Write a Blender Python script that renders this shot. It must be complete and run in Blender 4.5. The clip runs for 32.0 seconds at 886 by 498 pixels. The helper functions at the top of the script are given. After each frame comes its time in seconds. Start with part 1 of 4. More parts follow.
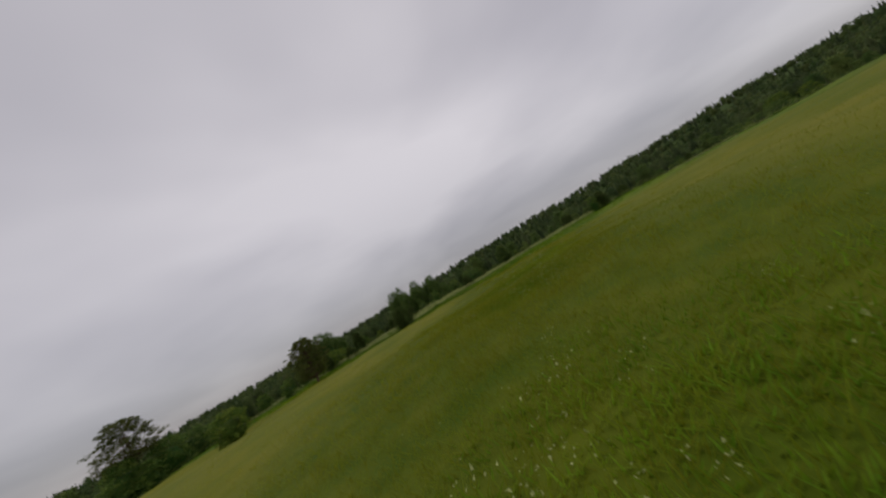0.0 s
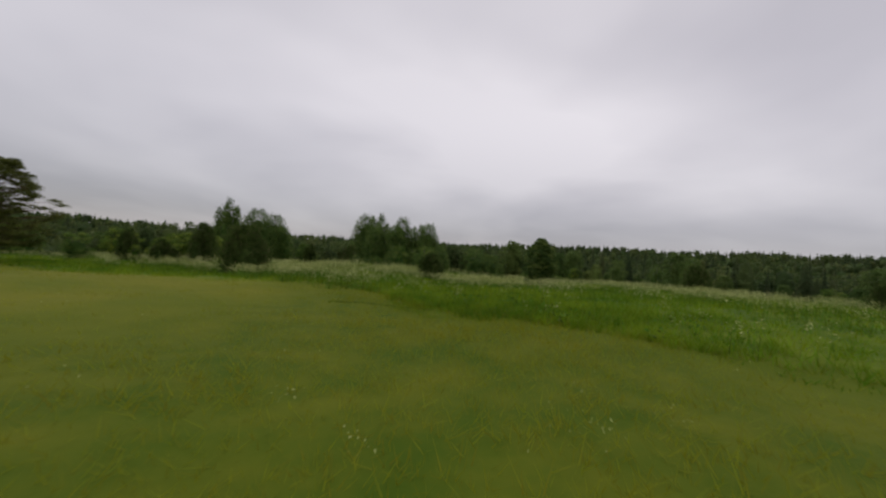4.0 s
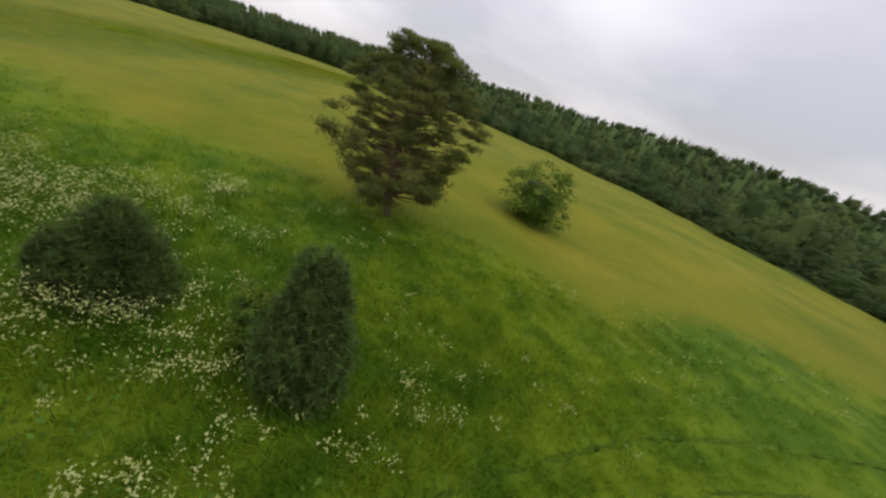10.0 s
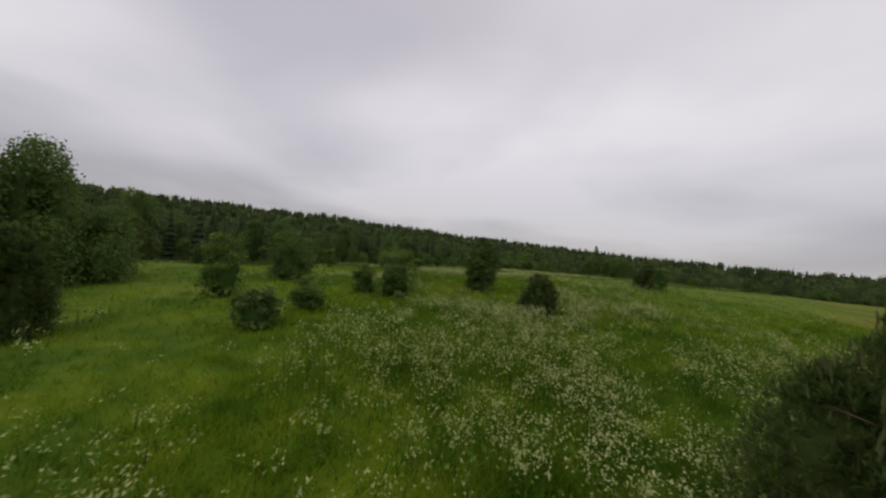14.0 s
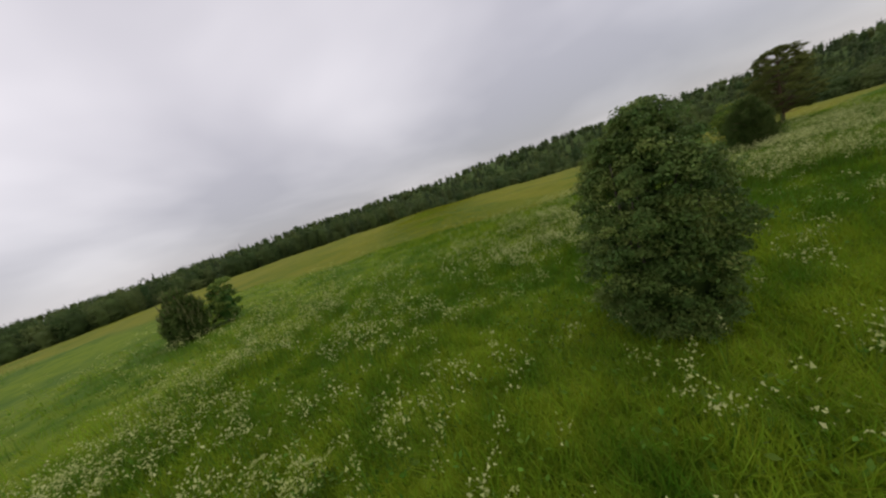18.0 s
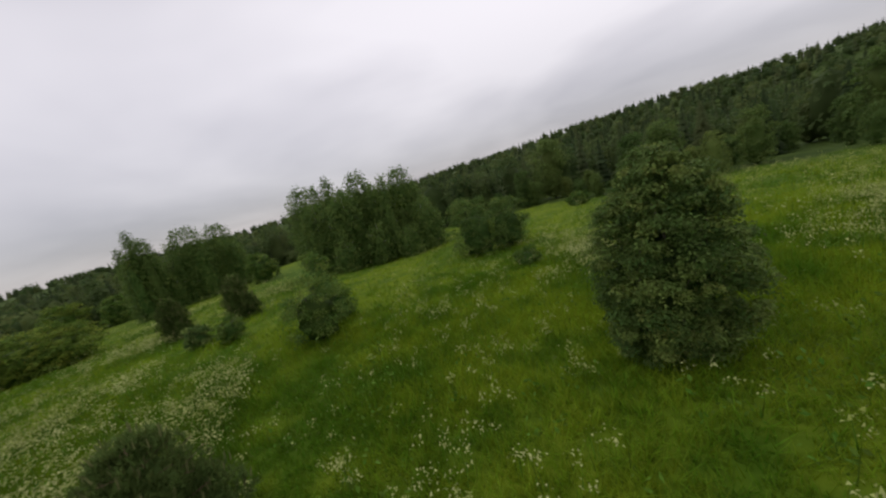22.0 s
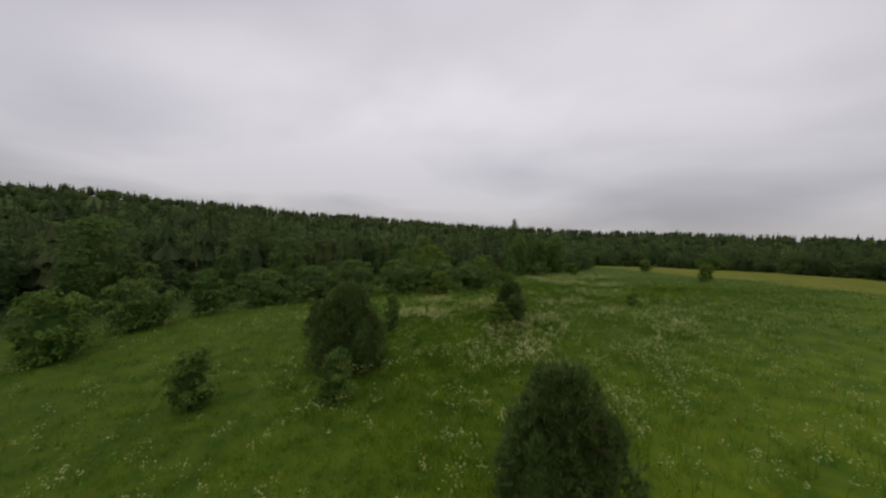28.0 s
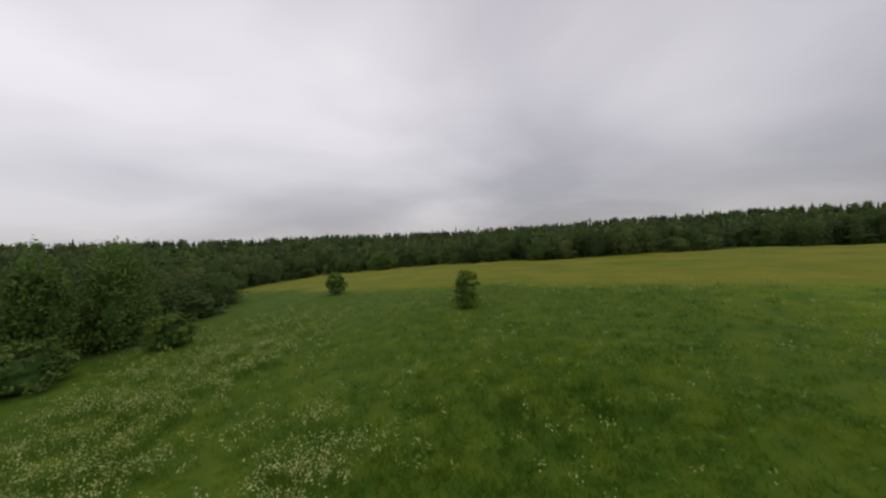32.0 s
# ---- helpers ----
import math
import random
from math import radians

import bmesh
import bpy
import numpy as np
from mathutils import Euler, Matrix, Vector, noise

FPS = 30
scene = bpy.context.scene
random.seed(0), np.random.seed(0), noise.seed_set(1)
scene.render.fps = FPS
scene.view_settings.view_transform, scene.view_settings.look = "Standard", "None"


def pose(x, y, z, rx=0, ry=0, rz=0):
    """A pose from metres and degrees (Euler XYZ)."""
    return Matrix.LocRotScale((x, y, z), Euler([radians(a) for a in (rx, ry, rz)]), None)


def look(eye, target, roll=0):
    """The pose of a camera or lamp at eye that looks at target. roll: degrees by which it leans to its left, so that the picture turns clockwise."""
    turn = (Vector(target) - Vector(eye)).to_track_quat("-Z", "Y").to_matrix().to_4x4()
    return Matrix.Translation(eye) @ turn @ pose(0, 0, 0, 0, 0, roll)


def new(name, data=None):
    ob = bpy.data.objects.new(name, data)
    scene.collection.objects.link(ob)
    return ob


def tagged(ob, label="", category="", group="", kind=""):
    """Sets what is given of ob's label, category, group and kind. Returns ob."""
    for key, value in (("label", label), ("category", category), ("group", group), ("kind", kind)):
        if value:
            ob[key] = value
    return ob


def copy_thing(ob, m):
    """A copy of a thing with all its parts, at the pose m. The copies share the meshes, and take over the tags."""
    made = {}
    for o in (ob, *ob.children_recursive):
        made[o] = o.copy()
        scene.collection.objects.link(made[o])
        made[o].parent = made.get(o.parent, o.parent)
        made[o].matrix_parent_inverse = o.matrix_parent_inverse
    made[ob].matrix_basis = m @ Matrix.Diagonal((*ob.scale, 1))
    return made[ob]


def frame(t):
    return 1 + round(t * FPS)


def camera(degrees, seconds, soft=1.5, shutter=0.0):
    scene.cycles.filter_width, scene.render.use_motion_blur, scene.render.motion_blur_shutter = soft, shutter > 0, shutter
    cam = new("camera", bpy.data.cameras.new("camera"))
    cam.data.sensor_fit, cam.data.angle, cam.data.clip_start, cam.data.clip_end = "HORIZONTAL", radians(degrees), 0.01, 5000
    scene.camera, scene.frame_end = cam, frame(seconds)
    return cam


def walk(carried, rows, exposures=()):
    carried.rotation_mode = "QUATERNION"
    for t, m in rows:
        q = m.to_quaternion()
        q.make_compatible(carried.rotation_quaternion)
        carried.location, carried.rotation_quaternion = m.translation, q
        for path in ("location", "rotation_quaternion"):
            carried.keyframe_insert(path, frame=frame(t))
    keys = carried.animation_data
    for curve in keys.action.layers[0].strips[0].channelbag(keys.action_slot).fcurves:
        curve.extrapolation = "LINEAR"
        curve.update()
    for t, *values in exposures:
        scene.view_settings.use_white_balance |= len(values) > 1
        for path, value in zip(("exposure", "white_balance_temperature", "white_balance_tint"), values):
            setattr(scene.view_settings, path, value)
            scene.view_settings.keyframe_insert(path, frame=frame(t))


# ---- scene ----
# The camera: a small drone that flies over a hill meadow and round a willow
cam = camera(107.0, 32.0, soft=2.2, shutter=0.07)
PATH = [
    (0, -22.820, -56.110, -0.110, 96.52, 29.97, -23.65),
    (0.5, -21.040, -51.600, 0.800, 90.44, 24.16, -35.65),
    (1, -19.230, -47.620, 1.320, 87.55, 18.44, -44.49),
    (1.5, -16.970, -43.860, 1.480, 85.17, 16.35, -46.30),
    (2, -13.410, -40.260, 1.360, 80.36, 15.21, -45.18),
    (2.5, -8.630, -36.580, 0.880, 80.66, 11.03, -40.99),
    (4.5, 8.190, -16.210, -0.910, 91.61, -7.50, -1.32),
    (5, 10.410, -10.630, -0.480, 89.35, -9.21, 15.63),
    (5.5, 11.680, -4.930, 0.180, 86.53, -14.41, 35.78),
    (6, 11.070, 0.440, 0.940, 82.62, -17.08, 53.01),
    (6.5, 9.120, 5.720, 1.560, 82.23, -10.45, 58.70),
    (7, 6.130, 10.200, 2.250, 85.25, 3.38, 48.13),
    (7.5, 2.640, 14.510, 2.640, 85.86, 3.54, 48.05),
    (8, -1.290, 18.690, 2.780, 89.04, 2.90, 48.34),
    (8.5, -5.440, 22.650, 2.800, 89.00, -2.67, 61.01),
    (9, -10.280, 26.050, 2.820, 84.87, -13.86, 82.47),
    (9.5, -14.650, 28.710, 3.480, 71.22, -18.15, 121.60),
    (10, -20.150, 29.350, 3.330, 62.94, -16.88, 164.00),
    (10.5, -24.750, 27.950, 2.710, 62.38, -13.70, 209.25),
    (11, -27.550, 25.010, 2.090, 66.56, -21.19, 253.53),
    (11.5, -27.910, 22.170, 1.400, 70.64, -26.64, 278.73),
    (12, -26.260, 20.530, 0.690, 73.44, -19.88, 277.16),
    (12.5, -22.860, 19.770, 0.260, 86.48, -8.43, 262.64),
    (13, -18.090, 19.440, 0.550, 89.44, -8.24, 263.70),
    (13.5, -13.220, 19.160, 1.060, 88.36, -8.64, 266.61),
    (14, -8.290, 18.940, 0.720, 89.17, -5.91, 264.79),
    (14.5, -3.060, 18.440, 0.630, 90.17, 2.64, 258.44),
    (16.5, 19.710, 17.740, 0.210, 91.36, -5.18, 263.49),
    (16.6, 21.010, 17.630, 0.220, 92.96, -2.38, 253.96),
    (16.7, 22.310, 17.510, 0.220, 94.08, 0.65, 244.52),
    (16.8, 23.610, 17.400, 0.230, 94.68, 3.81, 235.11),
    (16.9, 24.910, 17.280, 0.240, 94.76, 7.03, 225.68),
    (17, 26.210, 17.170, 0.240, 94.29, 10.21, 216.19),
    (17.5, 31.090, 16.300, 0.710, 83.83, 21.30, 166.57),
    (18, 34.320, 14.190, 1.290, 80.15, 18.40, 136.40),
    (18.5, 35.740, 11.460, 2.070, 82.29, 12.63, 123.10),
    (19, 35.590, 8.760, 2.520, 81.76, 9.40, 117.66),
    (19.5, 34.340, 6.110, 2.720, 80.24, 11.00, 104.03),
    (20, 32.140, 3.850, 2.690, 79.43, 12.75, 83.68),
    (20.5, 29.260, 2.020, 2.400, 82.00, 14.02, 63.61),
    (21, 25.700, 1.190, 2.210, 83.69, 14.63, 41.21),
    (21.5, 22.020, 1.890, 2.210, 83.85, 15.74, 16.52),
    (22, 19.000, 4.030, 2.450, 78.13, 15.99, -8.06),
    (22.5, 17.360, 7.140, 2.600, 78.02, 11.83, -26.41),
    (23, 16.600, 10.740, 2.610, 76.51, 10.17, -45.87),
    (23.5, 17.200, 14.660, 2.720, 73.42, 12.63, -69.94),
    (24, 19.370, 18.140, 2.710, 74.50, 15.18, -94.92),
    (24.5, 22.540, 19.930, 2.570, 75.59, 18.15, -117.84),
    (25, 26.850, 21.470, 2.410, 82.62, 12.37, -128.02),
    (25.5, 30.810, 20.710, 2.430, 84.74, 10.35, -129.55),
    (26, 34.840, 18.980, 2.630, 85.58, 1.75, -123.33),
    (26.5, 39.480, 16.500, 2.680, 85.77, -4.22, -119.86),
    (28.5, 63.630, 3.800, 2.210, 87.54, -0.88, -123.11),
    (29, 69.750, 0.710, 1.680, 87.51, 8.54, -135.34),
    (29.5, 75.460, -3.160, 1.780, 84.32, 17.90, -153.57),
    (30, 80.220, -8.130, 1.750, 79.50, 23.79, -171.54),
    (30.5, 83.800, -13.850, 1.800, 78.64, 27.27, -187.98),
    (31, 85.610, -20.540, 1.770, 83.39, 26.00, -197.82),
    (31.5, 85.490, -27.830, 1.720, 86.08, 18.61, -191.28),
    (32, 84.300, -35.770, 1.520, 88.42, 2.35, -176.69),
]
EXPOSURES = [(0.0, -0.45), (1.0, -0.4), (2.5, -0.2), (5.0, -0.2), (6.0, 0.05), (7.0, 0.2), (8.0, 0.12), (9.0, 0.22), (9.5, 0.35), (10.0, 0.55), (11.0, 0.95), (12.0, 0.55), (13.0, 0.1), (14.0, -0.25), (17.0, -0.3),
             (18.0, 0.15), (19.0, 0.45), (20.0, 0.4), (21.0, 0.1), (23.0, 0.08), (24.0, 0.25), (25.0, 0.1), (26.0, -0.3), (29.0, -0.25), (31.0, 0.0), (32.0, -0.1)]
walk(cam, [(t, pose(x, y, z, rx, ry, rz)) for t, x, y, z, rx, ry, rz in PATH], EXPOSURES)

# ---- light: an overcast sky ----
world = bpy.data.worlds.new("overcast_sky")
scene.world = world
world.use_nodes = True
wn, wl = world.node_tree.nodes, world.node_tree.links
wn.clear()


def wnode(kind, **props):
    n = wn.new(kind)
    for key, value in props.items():
        n.inputs[key].default_value = value
    return n


SUN_EL, SUN_AZ = radians(55), radians(-60)
sky = wn.new("ShaderNodeTexSky")
sky.sky_type, sky.sun_disc, sky.sun_elevation, sky.sun_rotation = "NISHITA", False, SUN_EL, SUN_AZ
coord = wn.new("ShaderNodeTexCoord")
split = wn.new("ShaderNodeSeparateXYZ")
wl.new(coord.outputs["Generated"], split.inputs[0])
up = wn.new("ShaderNodeMath")
up.operation, up.inputs[1].default_value = "MAXIMUM", 0.0
wl.new(split.outputs["Z"], up.inputs[0])
lift = wn.new("ShaderNodeMath")
lift.operation, lift.inputs[1].default_value = "ADD", 0.22
wl.new(up.outputs[0], lift.inputs[0])
deck = wn.new("ShaderNodeVectorMath")
deck.operation = "DIVIDE"
wl.new(coord.outputs["Generated"], deck.inputs[0])
wl.new(lift.outputs[0], deck.inputs[1])
clouds = wnode("ShaderNodeTexNoise", Scale=0.55, Detail=4.0, Roughness=0.45, Distortion=0.25)
wl.new(deck.outputs[0], clouds.inputs["Vector"])
ramp = wn.new("ShaderNodeValToRGB")
ramp.color_ramp.elements[0].position, ramp.color_ramp.elements[0].color = 0.36, (0.62, 0.59, 0.64, 1)
ramp.color_ramp.elements[1].position, ramp.color_ramp.elements[1].color = 0.63, (0.97, 0.92, 0.96, 1)
wl.new(clouds.outputs[0], ramp.inputs[0])
thick = wn.new("ShaderNodeMapRange")            # the cloud is thicker towards the west
thick.inputs["From Min"].default_value, thick.inputs["From Max"].default_value = -1.0, 1.0
thick.inputs["To Min"].default_value, thick.inputs["To Max"].default_value = 0.80, 1.10
wl.new(split.outputs["X"], thick.inputs["Value"])
veil = wn.new("ShaderNodeVectorMath")
veil.operation = "MULTIPLY"
wl.new(ramp.outputs[0], veil.inputs[0])
wl.new(thick.outputs[0], veil.inputs[1])
low = wn.new("ShaderNodeMapRange")              # and greyer low over the hills
low.interpolation_type = "SMOOTHSTEP"
low.inputs["From Min"].default_value, low.inputs["From Max"].default_value = -0.02, 0.42
low.inputs["To Min"].default_value, low.inputs["To Max"].default_value = 0.72, 1.08
wl.new(split.outputs["Z"], low.inputs["Value"])
dim = wn.new("ShaderNodeVectorMath")
dim.operation = "MULTIPLY"
wl.new(veil.outputs[0], dim.inputs[0])
wl.new(low.outputs[0], dim.inputs[1])
deck_light = wnode("ShaderNodeBackground", Strength=0.82)
wl.new(dim.outputs[0], deck_light.inputs["Color"])
sky_light = wnode("ShaderNodeBackground", Strength=0.015)
wl.new(sky.outputs[0], sky_light.inputs["Color"])
both = wn.new("ShaderNodeAddShader")
wl.new(deck_light.outputs[0], both.inputs[0])
wl.new(sky_light.outputs[0], both.inputs[1])
wout = wn.new("ShaderNodeOutputWorld")
wl.new(both.outputs[0], wout.inputs["Surface"])

sun = new("sun", bpy.data.lights.new("sun", "SUN"))
sun.data.energy, sun.data.angle, sun.data.color = 0.5, radians(30), (1.0, 0.97, 0.92)
sun.matrix_world = look((40 * math.sin(SUN_AZ), 40 * math.cos(SUN_AZ), 60), (0, 0, 0))


# ---- materials ----
def material(name, dark, light, scale=3.0, rough=0.8, bump=0.0, detail=5.0, spread=0.0, hue=0.0, sub=0.0, island=False, spec=0.12, tone=False, sharp=0.3):
    """A rough surface between two colours: grain, larger stains, and a shift from piece to piece."""
    m = bpy.data.materials.new(name)
    m.use_nodes = True
    n, l = m.node_tree.nodes, m.node_tree.links
    p = n["Principled BSDF"]
    p.inputs["Roughness"].default_value = rough
    p.inputs["Specular IOR Level"].default_value = spec
    co = n.new("ShaderNodeTexCoord")
    a = n.new("ShaderNodeTexNoise")
    a.inputs["Scale"].default_value, a.inputs["Detail"].default_value = scale, detail
    l.new(co.outputs["Object"], a.inputs["Vector"])
    b = n.new("ShaderNodeTexNoise")
    b.inputs["Scale"].default_value, b.inputs["Detail"].default_value = scale * 0.13, 3.0
    l.new(co.outputs["Object"], b.inputs["Vector"])
    mix = n.new("ShaderNodeMath")
    mix.operation = "ADD"
    l.new(a.outputs[0], mix.inputs[0])
    l.new(b.outputs[0], mix.inputs[1])
    r = n.new("ShaderNodeMapRange")
    r.inputs["From Min"].default_value, r.inputs["From Max"].default_value = 1 - sharp, 1 + sharp
    l.new(mix.outputs[0], r.inputs["Value"])
    c = n.new("ShaderNodeMix")
    c.data_type = "RGBA"
    c.inputs["A"].default_value, c.inputs["B"].default_value = (*dark, 1), (*light, 1)
    l.new(r.outputs[0], c.inputs["Factor"])
    out = c.outputs["Result"]
    if spread or hue:
        if island:
            g = n.new("ShaderNodeNewGeometry")
            rnd = g.outputs["Random Per Island"]
        else:
            g = n.new("ShaderNodeObjectInfo")
            rnd = g.outputs["Random"]
        hsv = n.new("ShaderNodeHueSaturation")
        v = n.new("ShaderNodeMapRange")
        v.inputs["To Min"].default_value, v.inputs["To Max"].default_value = 1 - spread, 1 + spread
        l.new(rnd, v.inputs["Value"])
        l.new(v.outputs[0], hsv.inputs["Value"])
        h = n.new("ShaderNodeMapRange")
        h.inputs["To Min"].default_value, h.inputs["To Max"].default_value = 0.5 - hue, 0.5 + hue
        l.new(rnd, h.inputs["Value"])
        l.new(h.outputs[0], hsv.inputs["Hue"])
        l.new(out, hsv.inputs["Color"])
        out = hsv.outputs[0]
    if tone:                                # one shade for each tree of a wood
        at = n.new("ShaderNodeObjectInfo" if tone == "single" else "ShaderNodeAttribute")
        if tone == "single":
            fac = at.outputs["Random"]
        else:
            at.attribute_name = "tone"
            fac = at.outputs["Fac"]
        hs = n.new("ShaderNodeHueSaturation")
        tv = n.new("ShaderNodeMapRange")
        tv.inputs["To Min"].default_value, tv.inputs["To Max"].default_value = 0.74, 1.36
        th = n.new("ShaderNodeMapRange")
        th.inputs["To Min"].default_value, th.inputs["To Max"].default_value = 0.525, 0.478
        l.new(fac, tv.inputs["Value"])
        l.new(fac, th.inputs["Value"])
        l.new(tv.outputs[0], hs.inputs["Value"])
        l.new(th.outputs[0], hs.inputs["Hue"])
        l.new(out, hs.inputs["Color"])
        out = hs.outputs[0]
    l.new(out, p.inputs["Base Color"])
    if bump:
        bp = n.new("ShaderNodeBump")
        bp.inputs["Strength"].default_value = bump
        bp.inputs["Distance"].default_value = 0.1
        l.new(a.outputs[0], bp.inputs["Height"])
        l.new(bp.outputs[0], p.inputs["Normal"])
    if sub:
        t = n.new("ShaderNodeBsdfTranslucent")
        l.new(out, t.inputs["Color"])
        mx = n.new("ShaderNodeMixShader")
        mx.inputs[0].default_value = sub
        l.new(p.outputs[0], mx.inputs[1])
        l.new(t.outputs[0], mx.inputs[2])
        l.new(mx.outputs[0], n["Material Output"].inputs["Surface"])
    return m


MAT = dict(
    willow=material("willow_leaf", (0.076, 0.124, 0.025), (0.190, 0.260, 0.064), 1.5, 0.55, spread=0.28, hue=0.012, sub=0.40, island=True, tone="clump"),
    bush=material("bush_leaf", (0.084, 0.145, 0.025), (0.185, 0.266, 0.053), 1.2, 0.6, spread=0.22, hue=0.015, sub=0.45, island=True, tone="clump"),
    bright=material("bright_leaf", (0.108, 0.168, 0.022), (0.206, 0.271, 0.043), 1.2, 0.6, spread=0.22, hue=0.015, sub=0.45, island=True, tone="clump"),
    birch=material("birch_leaf", (0.085, 0.142, 0.029), (0.176, 0.251, 0.058), 0.8, 0.6, spread=0.12, hue=0.015, sub=0.45, island=True, tone="clump"),
    pine=material("pine_needle", (0.072, 0.117, 0.029), (0.154, 0.214, 0.057), 2.0, 0.85, spread=0.25, hue=0.015, sub=0.35, island=True, spec=0.05),
    shoot=material("pine_shoot", (0.120, 0.138, 0.050), (0.204, 0.210, 0.084), 3.0, 0.8, spread=0.2, island=True, spec=0.05),
    old_pine=material("old_pine_needle", (0.124, 0.153, 0.040), (0.238, 0.256, 0.073), 1.0, 0.85, spread=0.25, hue=0.015, sub=0.40, island=True, spec=0.05),
    woods=material("woods_leaf", (0.071, 0.106, 0.031), (0.121, 0.166, 0.050), 0.15, 0.7, spread=0.14, hue=0.012, sub=0.45, island=True, tone="wood"),
    edge=material("edge_leaf", (0.091, 0.144, 0.035), (0.169, 0.235, 0.059), 0.4, 0.7, spread=0.18, hue=0.015, sub=0.45, island=True, tone="single"),
    spruce=material("spruce_needle", (0.059, 0.085, 0.033), (0.100, 0.132, 0.049), 0.3, 0.8, spread=0.16, hue=0.012, sub=0.40, island=True, tone="wood"),
    edge_spruce=material("edge_spruce_needle", (0.062, 0.090, 0.034), (0.106, 0.140, 0.050), 0.5, 0.8, spread=0.18, hue=0.012, sub=0.40, island=True, tone="single"),
    bark=material("pine_bark", (0.080, 0.052, 0.036), (0.22, 0.14, 0.09), 6.0, 0.9, bump=0.5),
    birch_bark=material("birch_bark", (0.10, 0.095, 0.085), (0.42, 0.40, 0.36), 4.0, 0.8, bump=0.2),
    twig=material("grey_bark", (0.06, 0.05, 0.04), (0.14, 0.12, 0.09), 6.0, 0.9, bump=0.4),
    grass=material("grass_blade", (0.096, 0.192, 0.010), (0.245, 0.345, 0.019), 0.7, 0.65, spread=0.16, hue=0.02, sub=0.45, island=True, sharp=0.17),
    deep_grass=material("deep_grass_blade", (0.066, 0.140, 0.010), (0.172, 0.256, 0.017), 0.7, 0.65, spread=0.16, hue=0.02, sub=0.45, island=True, sharp=0.17),
    hay=material("hay_blade", (0.165, 0.205, 0.008), (0.300, 0.295, 0.018), 0.2, 0.7, spread=0.25, hue=0.02, sub=0.45, island=True),
    herb=material("herb_leaf", (0.078, 0.156, 0.014), (0.153, 0.255, 0.029), 0.5, 0.6, spread=0.30, hue=0.02, sub=0.3, island=True),
    umbel=material("umbel_white", (0.25, 0.30, 0.065), (0.52, 0.54, 0.23), 2.0, 0.8, spread=0.18, sub=0.25, island=True),
    car=material("white_car_paint", (0.70, 0.70, 0.70), (0.82, 0.82, 0.82), 2.0, 0.3, spec=0.5),
    glass=material("car_glass", (0.01, 0.012, 0.014), (0.03, 0.03, 0.035), 2.0, 0.1, spec=0.5),
    tyre=material("tyre_rubber", (0.015, 0.015, 0.015), (0.03, 0.03, 0.03), 8.0, 0.9),
    roof=material("pale_sheet_roof", (0.55, 0.56, 0.58), (0.78, 0.78, 0.80), 0.4, 0.5),
    plaster=material("pale_wall", (0.50, 0.48, 0.44), (0.68, 0.66, 0.62), 0.5, 0.8),
    pole=material("weathered_pole", (0.16, 0.14, 0.12), (0.30, 0.27, 0.23), 3.0, 0.9),
    earth=material("rut_earth", (0.044, 0.088, 0.006), (0.092, 0.140, 0.010), 2.5, 0.9, bump=0.4),
)


# ---- the lie of the land ----
def smooth(a, b, v):
    u = np.clip((v - a) / (b - a), 0, 1)
    return u * u * (3 - 2 * u)


# elevation of the wooded skyline in degrees, every 30 degrees from south through east and north to west
SKYLINE = (1.5, 1.2, 1.3, 2.4, 2.9, 2.5, 1.5, 1.4, 1.8, 2.0, 2.7, 2.3, 1.5)
KNOLLS = ((-18, -50, 24, 0.6), (-27, 24, 18, -0.15), (-5, 11, 9, -0.6), (-36, 7, 12, -0.8), (9, -13, 14, -0.3), (25, 12, 7, -0.4), (6, 24, 9, 0.8), (33, -13, 10, 0.5), (45, 0, 20, 0.35), (56, 19, 10, -0.4), (99, -54, 20, -0.8))   # x, y, reach, rise


def skyline(x, y):
    """Rise of the wooded skyline in a metre, in the direction of a place."""
    az = np.degrees(np.arctan2(20 - np.asarray(x, float), np.asarray(y, float) - 10))
    return np.tan(np.radians(np.interp(az, np.arange(-180, 181, 30), SKYLINE)))


def land(x, y):
    """Height of the ground: a broad hill that falls to a valley, with wooded hills all round."""
    x, y = np.asarray(x, float), np.asarray(y, float)
    u, v = (x - 20) / 100, (y - 10) / 100
    q = -3.37 - 1.58 * u - 3.39 * v - 4.44 * u * u - 0.96 * u * v - 2.64 * v * v
    for kx, ky, reach, up in KNOLLS:
        q = q + up * np.exp(-((x - kx) ** 2 + (y - ky) ** 2) / reach ** 2)
    r = np.hypot(x - 20, y - 10)
    az = np.arctan2(-(x - 20), y - 10)
    floor = -13 - 11 * np.exp(-((az - 1.95) / 0.75) ** 2)
    q = floor + np.logaddexp(0, (q - floor) * 0.7) / 0.7
    hill = 1.5 + 760 * skyline(x, y) - 11
    rise = smooth(150, 760, r) * (hill - floor) * (1 + 0.05 * np.sin(az * 9 + 1) + 0.04 * np.sin(az * 23))
    roll = 0.25 * np.sin(x * 0.21 + 1.3) * np.sin(y * 0.17) + 0.10 * np.sin(x * 0.7 + y * 0.4) * np.sin(y * 0.63 - x * 0.2)
    return q + rise + roll


def ground_z(x, y):
    return float(land(x, y))


